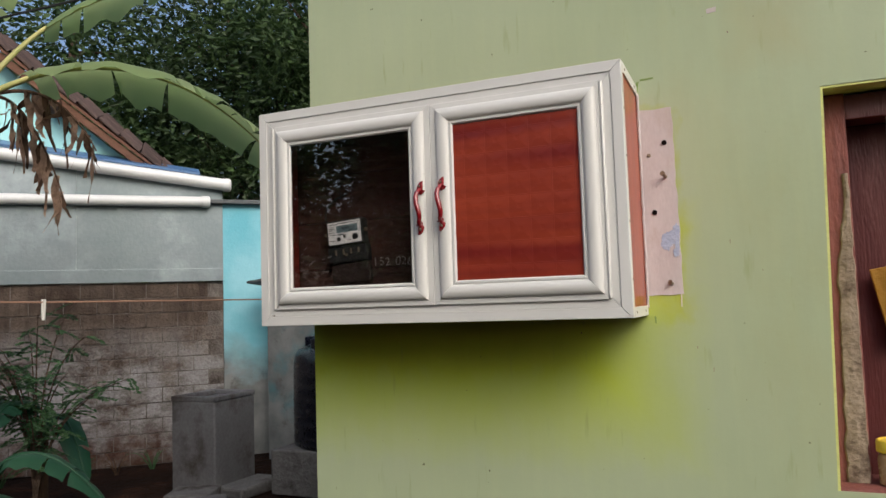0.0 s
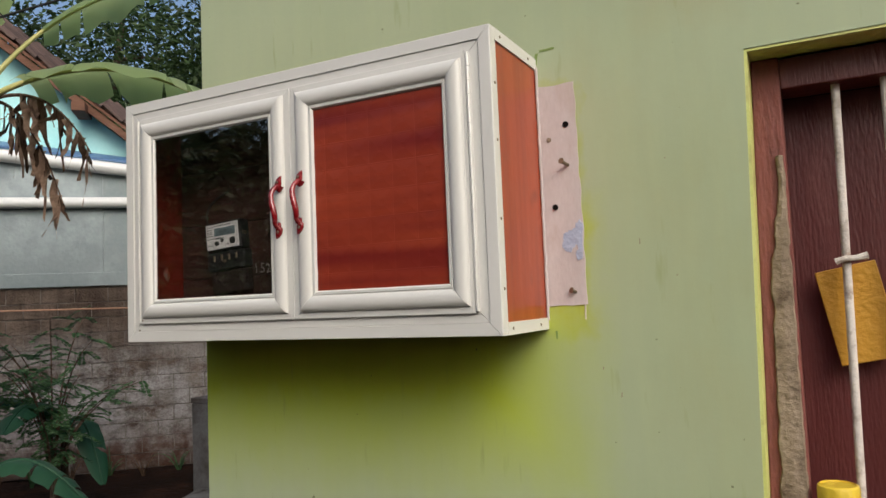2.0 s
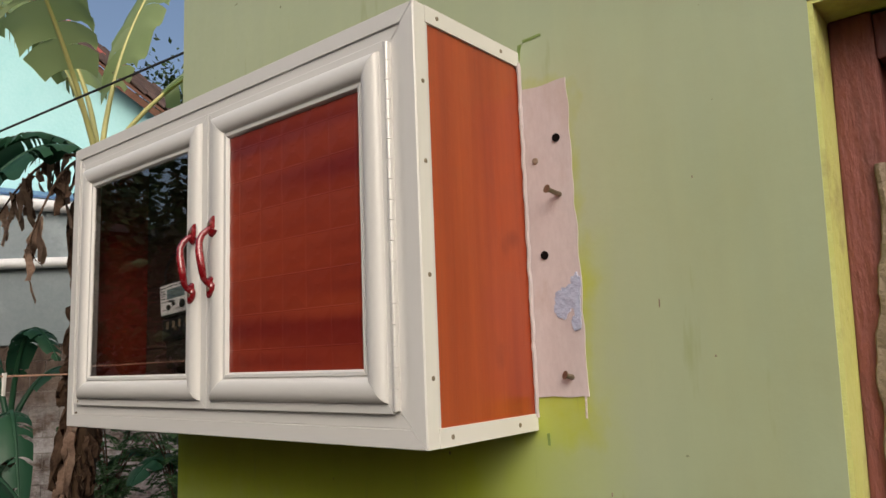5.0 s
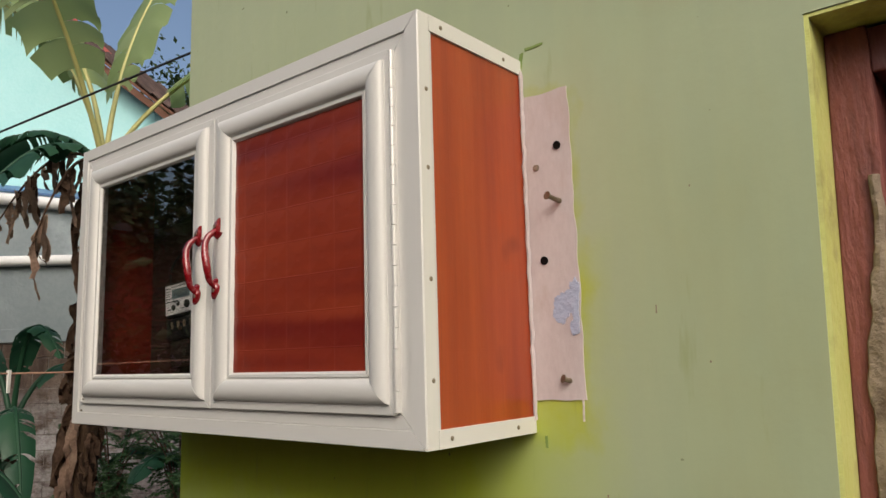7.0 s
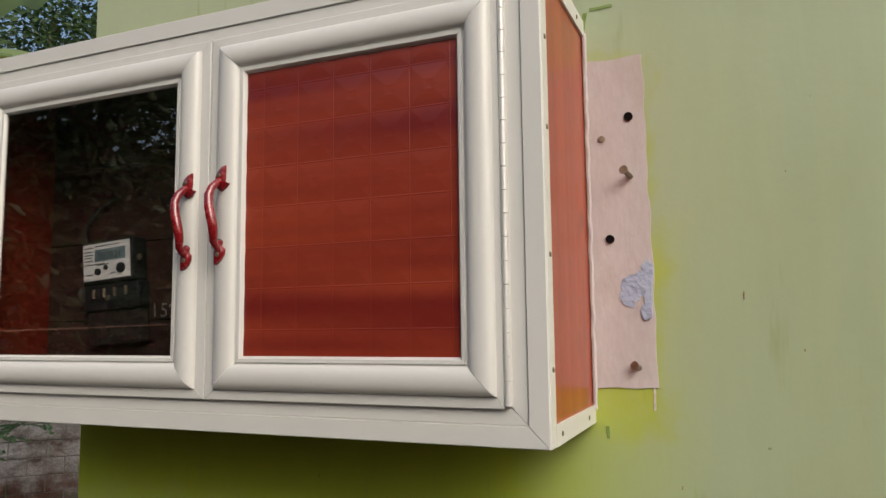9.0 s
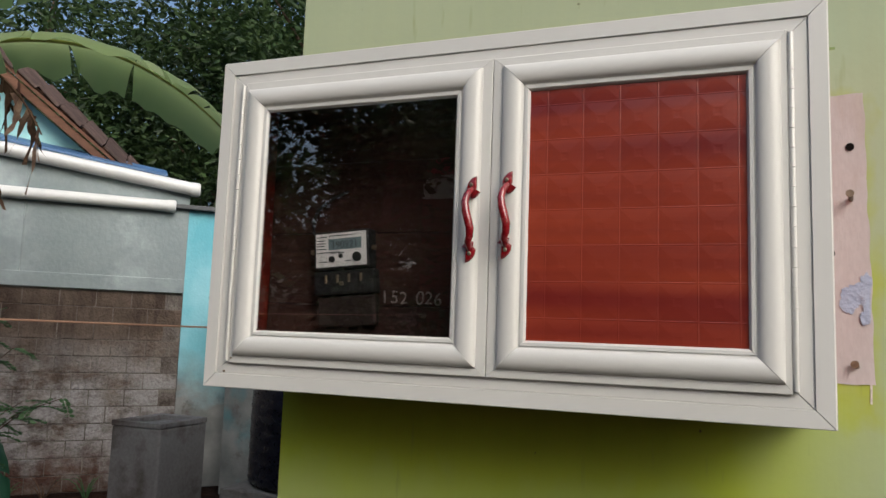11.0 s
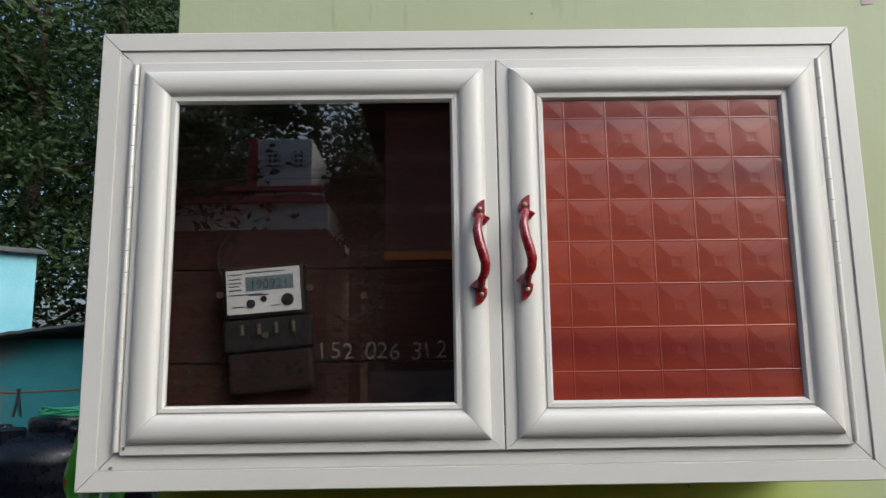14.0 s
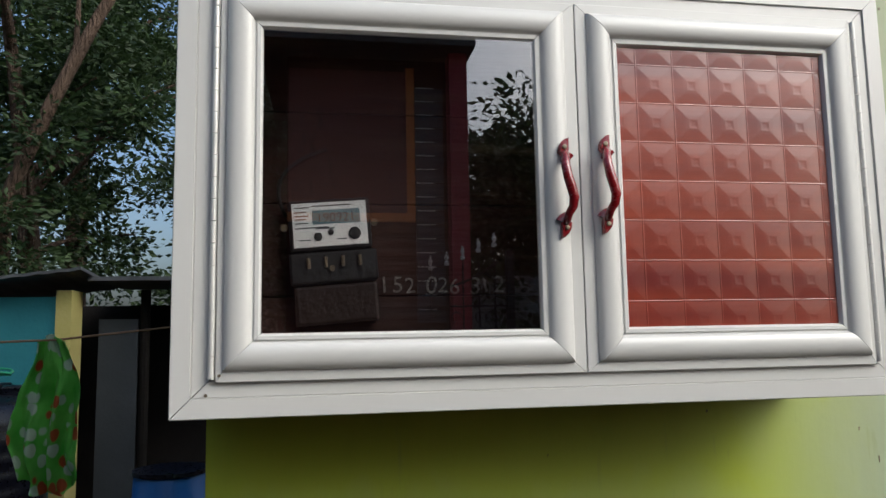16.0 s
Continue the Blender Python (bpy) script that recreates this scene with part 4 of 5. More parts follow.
for i in range(28):
    for j in range(5):
        if tile_mesh is None:
            bm = bmesh.new()
            arc = [(0.0, 0.0), (0.03, 0.028), (0.08, 0.040), (0.13, 0.028), (0.16, 0.004), (0.20, -0.006), (0.24, 0.0)]
            rows = [[bm.verts.new((x, y - 0.02, z + h)) for y, z in arc] for x, h in ((-0.16, 0.03), (0.16, 0.0))]
            low = [[bm.verts.new((x, y - 0.02, z + h - 0.016)) for y, z in arc] for x, h in ((-0.16, 0.03), (0.16, 0.0))]
            for a in range(len(arc) - 1):
                bm.faces.new((rows[0][a], rows[1][a], rows[1][a + 1], rows[0][a + 1]))
                bm.faces.new((low[0][a], low[0][a + 1], low[1][a + 1], low[1][a]))
                bm.faces.new((rows[0][a], rows[0][a + 1], low[0][a + 1], low[0][a]))
                bm.faces.new((rows[1][a + 1], rows[1][a], low[1][a], low[1][a + 1]))
            bm.faces.new((rows[0][0], low[0][0], low[1][0], rows[1][0]))
            tile_mesh = mesh_of("roof_tile", bm, TILE)
            red_mesh = tile_mesh.copy()
            red_mesh.materials[0] = RIDGE_RED
        x = -0.42 - i * 0.262
        ob = new("roof_tile", tile_mesh if i < 13 or (i + j) % 4 else red_mesh)
        ob.parent = gable
        ob.matrix_basis = Matrix.Translation(-gable.location) @ NW @ pose(x, 0.04 + j * 0.235, roof_z(x) + 0.185 + 0.30 * (0.04 + j * 0.235) + random.uniform(-0.012, 0.012), 14, math.degrees(slope) + random.uniform(-2, 2), random.uniform(-2, 2))

# teal shed, dark store, tank
shed = thing("shed", -4.8, 8.3, 0, "small teal plastered shed with sheet roof", "shed")
part("front_wall", boxed(-6.1, -3.62, 8.3, 8.45, 0, 2.46), TEAL, shed, "teal front wall worn to grey plaster")
part("side_wall", boxed(-6.1, -5.95, 8.455, 8.85, 0, 2.40), CONCRETE, shed)
part("corner_post", boxed(-3.615, -3.475, 8.27, 8.6, 0, 2.52), YELLOW_POST, shed, "yellow limewashed corner post")
bm = bmesh.new()
N = 60
for y0, y1, dz in ((8.02, 9.3, 0.0),):
    top = []
    for k in range(N + 1):
        x = -6.22 + 2.89 * k / N
        z = 2.37 + 0.115 * (x + 6.38) + 0.004 * math.sin(k * 1.6)
        top.append([bm.verts.new((x, y, zz)) for y, zz in ((y0, z), (y1, z - 0.10), (y1, z - 0.13), (y0, z - 0.028))])
    for a, b in zip(top, top[1:]):
        for k in range(4):
            bm.faces.new((a[k], a[(k + 1) % 4], b[(k + 1) % 4], b[k]))
    bm.faces.new(top[0])
    bm.faces.new(top[-1][::-1])
part("roof", bm, ROOF_DARK, shed, "dark corrugated sheet roof")

store = thing("lean_to_store", -2.2, 9.3, 0, "dark open lean-to store with a grey sheet door", "store")
part("back_wall", boxed(-3.9, 0.5, 9.6, 9.75, 0, 2.42), DARK, store, "near-black wall, the store's shade in its colour")
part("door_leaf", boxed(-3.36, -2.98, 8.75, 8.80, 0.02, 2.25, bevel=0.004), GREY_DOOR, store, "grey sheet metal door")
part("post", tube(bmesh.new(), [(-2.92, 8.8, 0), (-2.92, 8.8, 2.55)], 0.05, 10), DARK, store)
part("roof", boxed(-3.38, 0.5, 8.4, 9.9, 2.62, 2.66), ROOF_DARK, store, "dark sheet roof")

plinth = solo("tank_plinth", boxed(-4.98, -3.4, 6.80, 8.28, -0.02, 0.46, bevel=0.015), CONCRETE, "low grey concrete plinth under the tank", "plinth")
tank = thing("water_tank", -4.25, 7.60, 0.46, "large black plastic water tank with ribs", "water tank")
rows = [(0.72, 0.46), (0.78, 0.48)]
for k in range(6):
    z = 0.55 + 0.14 * k
    rows += [(0.795, z - 0.035), (0.804, z), (0.795, z + 0.035)]
rows += [(0.795, 1.38), (0.785, 1.45), (0.73, 1.53), (0.62, 1.58), (0.34, 1.61)]
part("shell", lathe(bmesh.new(), -4.25, 7.60, rows, 56), TANK, tank, "", 50)
part("lid", lathe(bmesh.new(), -4.19, 7.60, [(0.32, 1.60), (0.33, 1.70), (0.31, 1.73), (0.10, 1.75)], 32), TANK, tank, "black screw lid", 40)
for a in range(6):
    bm = bmesh.new()
    slab(bm, Matrix.Translation((-4.25, 7.60, 1.58)) @ pose(0, 0, 0, 0, 0, a * 60 + 10) @ pose(0.56, 0, 0.03), 0.26, 0.16, 0.12, 0.02)
    part("shoulder_rib", bm, TANK, tank)
hose = bmesh.new()
pts = []
for k in range(70):
    a = k * 0.36
    pts.append((-4.02 + (0.32 + 0.05 * math.sin(a * 0.7)) * math.cos(a), 7.45 + 0.22 * math.sin(a), 1.765 + 0.02 * math.sin(a * 2.3) + 0.0006 * k))
tube(hose, pts, 0.010, 6)
solo("garden_hose", hose, HOSE, "coiled green hose lying on the tank", "hose", smooth=60)
can = thing("paint_can", -3.86, 6.86, 0.46, "small white paint can with a faded pink label", "can")
part("body", lathe(bmesh.new(), -3.86, 6.86, [(0.085, 0.460), (0.088, 0.465), (0.088, 0.650), (0.085, 0.655)], 24), PEG, can, "", 40)
part("label_band", lathe(bmesh.new(), -3.86, 6.86, [(0.0885, 0.500), (0.0895, 0.502), (0.0895, 0.600), (0.0885, 0.602)], 24), PALE_PINK, can, "faded pink label band", 40)
part("lid", lathe(bmesh.new(), -3.86, 6.86, [(0.09, 0.655), (0.091, 0.660), (0.091, 0.672), (0.08, 0.675)], 24), PEG, can, "white lid", 40)
tub = thing("pink_tub", -3.25, 7.6, 0.0, "pink plastic tub on the ground", "tub")
part("bowl", lathe(bmesh.new(), -3.25, 7.6, [(0.18, 0.0), (0.24, 0.55), (0.26, 0.57), (0.25, 0.575), (0.23, 0.55), (0.17, 0.04)], 28), PINK, tub, "", 40)
barrel = thing("barrel", -2.22, 6.6, 0.0, "blue plastic barrel with a black rim", "barrel")
part("shell", lathe(bmesh.new(), -2.22, 6.6, [(0.24, 0), (0.26, 0.03), (0.27, 0.34), (0.285, 0.36), (0.285, 0.40), (0.27, 0.42), (0.27, 0.76), (0.285, 0.78), (0.285, 0.82), (0.27, 0.84), (0.26, 1.03), (0.24, 1.07)], 36), BARREL, barrel, "", 50)
part("rim", lathe(bmesh.new(), -2.22, 6.6, [(0.25, 1.06), (0.27, 1.065), (0.27, 1.095), (0.24, 1.10)], 36), TANK, barrel, "black rim ring", 40)

basin = thing("washing_basin", -5.89, 6.98, 0, "grey concrete washing basin on a solid base", "basin")
part("base", boxed(-6.22, -5.60, 6.63, 7.34, -0.03, 0.99, bevel=0.02), BASIN, basin)
bm = bmesh.new()
for a in ((-6.225, -5.595, 6.625, 6.71), (-6.225, -5.595, 7.26, 7.345), (-6.225, -6.12, 6.71, 7.26), (-5.70, -5.595, 6.71, 7.26)):
    box(bm, *a, 0.99, 1.045, bevel=0.008)
part("rim", bm, BASIN, basin, "raised concrete rim")
for x, y, sx, sy, rot in ((-5.68, 6.36, 0.50, 0.36, 20), (-5.30, 6.86, 0.44, 0.62, -10), (-5.30, 6.02, 0.50, 0.40, 30)):
    bm = bmesh.new()
    slab(bm, pose(x, y, 0.03, 2, -2, rot), sx, sy, 0.12, 0.03)
    for v in bm.verts:
        v.co += 0.03 * noise.noise_vector(v.co * 5)
    solo("flat_stone", bm, CONCRETE, "flat grey stepping stone on the earth", "stone", group="stepping stones")

# clothes line, pegs, cloth
line = thing("clothes_line", -2.0, 3.35, 2.05, "thin brown clothes line strung across the yard", "clothes line")
lp = [(-5.4, -8.55, 2.3), (-2.645, 2.112, 2.06), (-2.13, 3.07, 2.05), (-1.98, 3.35, 2.055), (-1.318, 4.58, 2.16)]
part("cord", tube(bmesh.new(), lp, 0.0035, 6), LINE, line)
cable = thing("overhead_cable", -6.0, 3.4, 3.9, "black cable hanging across the yard", "cable")
part("wire", tube(bmesh.new(), [(-12, 1.4, 3.75), (-6.0, 3.0, 3.88), (-1.3, 4.4, 4.6)], 0.009, 6), WIRE, cable)


def peg(x, y, z, mat, tilt):
    p = thing("clothes_peg", x, y, z - 0.07, "clothes peg clipped on the line", "peg", "pegs on the line")
    for s in (-1, 1):
        bm = bmesh.new()
        slab(bm, pose(x + s * 0.004, y, z - 0.03, 0, s * tilt, 10), 0.006, 0.011, 0.085, 0.001)
        part("jaw", bm, mat, p)


peg(-2.13, 3.07, 2.05, INK, -9)
peg(-2.645, 2.112, 2.06, PEG, 3)


def cloth_mat():
    m, n, l, b = material("green_flowered_cloth", 0.85)
    vec = coords(n, l, (1, 1, 1))
    col = blend(n, l, noise_fac(n, l, vec, 9.0, 3.0), (0.12, 0.47, 0.06), (0.25, 0.66, 0.13))
    v = n.new("ShaderNodeTexVoronoi")
    v.inputs["Scale"].default_value = 19.0
    l.new(vec, v.inputs["Vector"])
    r = n.new("ShaderNodeMapRange")
    r.inputs["From Min"].default_value, r.inputs["From Max"].default_value = 0.46, 0.38
    l.new(v.outputs["Distance"], r.inputs["Value"])
    pick = n.new("ShaderNodeSeparateColor")
    l.new(v.outputs["Color"], pick.inputs[0])
    red = calc(n, l, "GREATER_THAN", pick.outputs[0], 0.6)
    spot = blend(n, l, red, (0.55, 0.62, 0.55), (0.55, 0.03, 0.03))
    col = blend(n, l, calc(n, l, "MULTIPLY", calc(n, l, "MULTIPLY", r.outputs["Result"], calc(n, l, "GREATER_THAN", pick.outputs[1], 0.15)), 0.85), col, spot)
    l.new(col, b.inputs["Base Color"])
    relief(n, l, b, noise_fac(n, l, vec, 60.0), 0.2, 0.002)
    return m


CLOTH = cloth_mat()
bm = bmesh.new()
grid = []
for i in range(41):
    row = []
    for k in range(25):
        s, q = i / 40 - 0.5, k / 24
        w = 0.05 + 0.155 * math.sin(math.pi * min(1, 0.06 + 0.66 * q)) ** 0.9 + 0.03 * noise.noise((q * 4, s * 2, 7))
        fold = 0.026 * math.sin(s * 19 + q * 3 + 2 * noise.noise((s * 3, q * 3, 5))) * (0.4 + q) + 0.045 * noise.noise((s * 6, q * 3.5, 2)) + 0.012 * noise.noise((s * 17, q * 9, 3))
        low = 0.03 * noise.noise((s * 8, 1.0, 4.0)) + 0.30 * s * s
        row.append(bm.verts.new((-1.995 + s * w + 0.012 * math.sin(q * 7), 3.352 + fold + 0.02 * q, 2.062 - q * (0.51 - low) + 0.012 * math.cos(s * 6))))
    grid.append(row)
for i in range(40):
    for k in range(24):
        bm.faces.new((grid[i][k], grid[i + 1][k], grid[i + 1][k + 1], grid[i][k + 1]))
bmesh.ops.solidify(bm, geom=bm.faces[:], thickness=0.003)
solo("hanging_cloth", bm, CLOTH, "green cloth with red and pale flowers on the line", "cloth", smooth=80)

# ---- plants ----


def leaf_mesh(name, centres, dirs, size, mat, seed, folds=0.25):
    """Many small pointed leaves: four corners each, slightly folded."""
    rng = np.random.default_rng(seed)
    n = len(centres)
    d = dirs / np.maximum(np.linalg.norm(dirs, axis=1, keepdims=True), 1e-6)
    side = np.cross(d, rng.normal(size=(n, 3)))
    side /= np.maximum(np.linalg.norm(side, axis=1, keepdims=True), 1e-6)
    s = (size * rng.uniform(0.6, 1.35, n))[:, None]
    up = np.cross(d, side)
    mid = centres + d * s * 0.5
    v = np.stack([centres, mid + side * s * 0.24 + up * s * 0.08, centres + d * s, mid - side * s * 0.24 + up * s * 0.08], 1).reshape(-1, 3)
    me = bpy.data.meshes.new(name)
    me.from_pydata(v.tolist(), [], (np.arange(n * 4).reshape(-1, 4)).tolist())
    me.materials.append(mat)
    return me


def tree(x, y, height, spread, seed, leaf, mat, label, low=0.25, clumps=70, per=190, tight=1.0):
    """A tapered trunk with limbs, and a crown of many leaf clumps on them."""
    rng = np.random.default_rng(seed)
    t = thing("tree", x, y, 0, label, "tree")
    bend = rng.normal(size=2) * 0.05 * height
    trunk = [(x + bend[0] * s * s, y + bend[1] * s * s, height * 0.85 * s - 0.1 * (s == 0)) for s in np.linspace(0, 1, 9)]
    part("trunk", tube(bmesh.new(), trunk, [0.045 * height * (1 - 0.8 * s) * 0.55 for s in np.linspace(0, 1, 9)], 10), BARK, t, "", 60)
    ends = []
    for k in range(12):
        s = rng.uniform(low, 0.95)
        p = Vector(trunk[0]).lerp(Vector(trunk[-1]), s) + Vector((bend[0] * (s * s - s), bend[1] * (s * s - s), 0))
        a, reach = rng.uniform(0, 2 * math.pi), spread * rng.uniform(0.5, 1.0) * (1.1 - 0.5 * s)
        q = p + Vector((math.cos(a) * reach, math.sin(a) * reach, reach * rng.uniform(0.1, 0.7)))
        pts = curve_points(p, p.lerp(q, 0.5) + Vector((0, 0, 0.12 * reach)), q, 7)
        part("limb", tube(bmesh.new(), pts, [0.012 * height * (1 - 0.8 * i / 6) * 0.5 for i in range(7)], 6), BARK, t)
        ends += [pts[3], pts[5], pts[6]]
    cs, ds = [], []
    for k in range(clumps):
        e = ends[k % len(ends)] + Vector(rng.normal(size=3) * spread * 0.22)
        r = spread * rng.uniform(0.08, 0.19) * tight
        g = rng.normal(size=(per, 3)) * [r, r, r * 0.6]
        cs.append(np.array(e) + g)
        ds.append(g * [1, 1, 0.4] + rng.normal(size=(per, 3)) * r * 0.6 + [0, 0, -0.1 * r])
    cs, ds = np.concatenate(cs), np.concatenate(ds)
    if y > 8:  # trimmed back behind the yard's walls and sheds
        keep = cs[:, 1] > 10.1
        cs, ds = cs[keep], ds[keep]
    me = leaf_mesh("crown", cs - [x, y, 0], ds, leaf, mat, seed)
    crown = new("crown", me)
    crown.parent = t
    tagged(crown, "dense small leaves with gaps")
    return t


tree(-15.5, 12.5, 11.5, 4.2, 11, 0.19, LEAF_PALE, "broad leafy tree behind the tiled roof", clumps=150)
tree(-11.5, 16.0, 12.0, 4.4, 12, 0.17, LEAF, "dark leafy tree behind the yard", clumps=120)
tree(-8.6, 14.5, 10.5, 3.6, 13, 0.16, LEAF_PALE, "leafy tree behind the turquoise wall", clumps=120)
tree(-6.2, 17.0, 12.5, 4.2, 14, 0.16, LEAF, "tall fine-leaved tree behind the shed", clumps=62, per=300, tight=0.66)
near_tree = tree(-5.2, 12.3, 9.5, 3.3, 15, 0.115, LEAF, "fine-leaved tree with a leaning brown limb behind the shed", 0.22, clumps=58, per=330, tight=0.6)
part("limb", tube(bmesh.new(), [(-5.2, 12.3, 1.5), (-5.32, 11.3, 2.7), (-5.03, 10.6, 3.8), (-4.5, 10.5, 5.05), (-3.97, 10.5, 6.24), (-3.3, 10.6, 7.6)], [0.12, 0.10, 0.095, 0.085, 0.075, 0.05], 9), BARK, near_tree, "thick leaning limb", 60)
part("limb", tube(bmesh.new(), [(-4.45, 10.5, 5.15), (-4.3, 10.7, 5.9), (-4.35, 10.9, 6.9)], [0.05, 0.04, 0.025], 7), BARK, near_tree, "", 60)
tree(-1.2, 17.5, 11.0, 3.8, 16, 0.16, LEAF, "tall fine-leaved tree with sky showing through", low=0.1, clumps=50, per=280, tight=0.66)
tree(-2.2, 13.0, 5.2, 2.0, 41, 0.12, LEAF, "low bushy tree behind the store", 0.1, clumps=80, per=240)
tree(-19.5, 10.0, 11.0, 4.0, 17, 0.2, LEAF, "dark leafy tree beyond the gable", clumps=130)
tree(-14.5, 19.0, 14.0, 5.0, 18, 0.22, LEAF, "tall dark tree in the distance", clumps=90)


def banana_leaf(name, parent, base, mid, tip, width, mat, tears, seed, stalk=0.22):
    """A long blade on a curved midrib, its halves folded down, torn into strips here and there."""
    rng = np.random.default_rng(seed)
    rib = curve_points(base, mid, tip, 40)
    k0 = int(stalk * 40)
    part("stalk", tube(bmesh.new(), rib, [0.024 * (1 - 0.85 * i / 39) + 0.002 for i in range(40)], 8), PETIOLE if mat is BANANA else BANANA_DARK, parent, "pale yellow-green stalk" if mat is BANANA else "", 60)
    bm = bmesh.new()
    for s in (-1, 1):
        rows, gap = [], []
        for i in range(k0, 40):
            u = (i - k0) / (39 - k0)
            d = (rib[min(i + 1, 39)] - rib[max(i - 1, 0)]).normalized()
            side = d.cross(Vector((0, 0, 1))).normalized() * s
            w = width * (math.sin(math.pi * min(1, 0.10 + 0.9 * u)) ** 0.45 if u < 0.98 else 0.15)
            torn = rng.random() < tears
            droop = 0.35 + 0.25 * noise.noise((i * 0.35, s, seed))
            row = [rib[i] + side * (w * q) - Vector((0, 0, 1)) * (droop * w * q * q) + Vector((0, 0, 0.06 * w * math.sin(q * 3.0))) for q in map(float, np.linspace(0.0, 1, 7))]
            rows.append(row)
            gap.append(torn)
        prev = [bm.verts.new(p) for p in rows[0]]
        for i in range(1, len(rows)):
            cur = [bm.verts.new(p) for p in rows[i]]
            for q in range(6):
                bm.faces.new((prev[q], prev[q + 1], cur[q + 1], cur[q]))
            if gap[i]:
                shift = (rows[min(i + 1, len(rows) - 1)][0] - rows[i][0]) * 0.9
                prev = [bm.verts.new(p + shift * (q / 6) ** 1.2 - Vector((0, 0, 0.05 * (q / 6) * rng.random()))) for q, p in enumerate(rows[i])]
            else:
                prev = cur
    bmesh.ops.remove_doubles(bm, verts=bm.verts, dist=0.0004)
    part(name, bm, mat, parent, "broad torn green blade" if mat is not DRY_PALE else "shrivelled brown blade", 60)


def dry_leaf(parent, base, length, seed):
    rng = np.random.default_rng(seed)
    b = Vector(base)
    a = rng.uniform(0, 2 * math.pi)
    out = Vector((math.cos(a), math.sin(a), 0))
    pts = curve_points(b, b + out * rng.uniform(0.1, 0.24) + Vector((0, 0, 0.08)), b + out * rng.uniform(0.1, 0.22) - Vector((0, 0, length)), 14)
    bm = bmesh.new()
    side = out.cross(Vector((0, 0, 1)))
    prev = None
    for i, p in enumerate(pts):
        w = 0.014 + 0.046 * math.sin(math.pi * i / 13) * rng.uniform(0.4, 1.3)
        cur = [bm.verts.new(p + side * (w * q) + out * (0.03 * math.sin(q * 5 + i)) + Vector(rng.normal(size=3) * 0.008)) for q in (-1, -0.5, 0, 0.5, 1)]
        if prev:
            for q in range(4):
                bm.faces.new((prev[q], prev[q + 1], cur[q + 1], cur[q]))
        prev = cur
    bmesh.ops.solidify(bm, geom=bm.faces[:], thickness=0.003)
    part("dry_leaf", bm, DRY if seed % 5 else DRY_PALE, parent, "withered brown hanging leaf", 60)


BX, BY, BZ = -5.5, 3.77, 3.75
ban = thing("banana_plant", BX, BY, 0, "banana plant with torn green leaves and withered ones", "banana plant")
part("trunk", tube(bmesh.new(), [(BX - 0.30 + 0.30 * s + 0.02 * math.sin(s * 9), BY, (BZ + 0.03) * s - 0.03) for s in np.linspace(0, 1, 24)], [0.14 - 0.075 * s + 0.010 * math.sin(s * 60) for s in np.linspace(0, 1, 24)], 14), PSEUDO, ban, "brown sheathed trunk", 60)
CR = Vector((BX, BY, BZ - 0.06))


def crown_leaf(mid, tip, width, mat, tears, seed, stalk=0.22):
    """A leaf from the crown; offsets are across the yard, away from it, and up."""
    spread = lambda o: CR + Vector((0.77 * o[0] - 0.64 * o[1], 0.64 * o[0] + 0.77 * o[1], o[2]))
    banana_leaf("blade", ban, CR, spread(mid), spread(tip), width, mat, tears, seed, stalk)


banana_leaf("blade", ban, CR, (-4.225, 4.315, 4.45), (-3.85, 5.6, 3.22), 0.42, BANANA, 0.20, 1, 0.16)
crown_leaf((0.06, 0.0, 1.2), (0.42, 0.5, 2.2), 0.42, BANANA, 0.25, 2, 0.3)
crown_leaf((-0.26, 0.0, 1.25), (-1.0, -0.35, 1.45), 0.36, BANANA, 0.4, 3, 0.35)
crown_leaf((0.45, 0.1, 0.95), (1.5, 0.4, 1.3), 0.34, BANANA, 0.2, 4, 0.4)
crown_leaf((-0.3, 0.3, 1.5), (-1.3, 0.5, 2.0), 0.40, BANANA, 0.3, 5, 0.3)
crown_leaf((-0.1, -0.6, 1.3), (-0.2, -1.4, 1.7), 0.38, BANANA, 0.25, 7, 0.3)
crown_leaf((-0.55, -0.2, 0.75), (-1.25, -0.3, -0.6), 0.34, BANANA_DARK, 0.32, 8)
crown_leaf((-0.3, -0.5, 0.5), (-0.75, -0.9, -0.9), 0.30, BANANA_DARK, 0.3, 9)


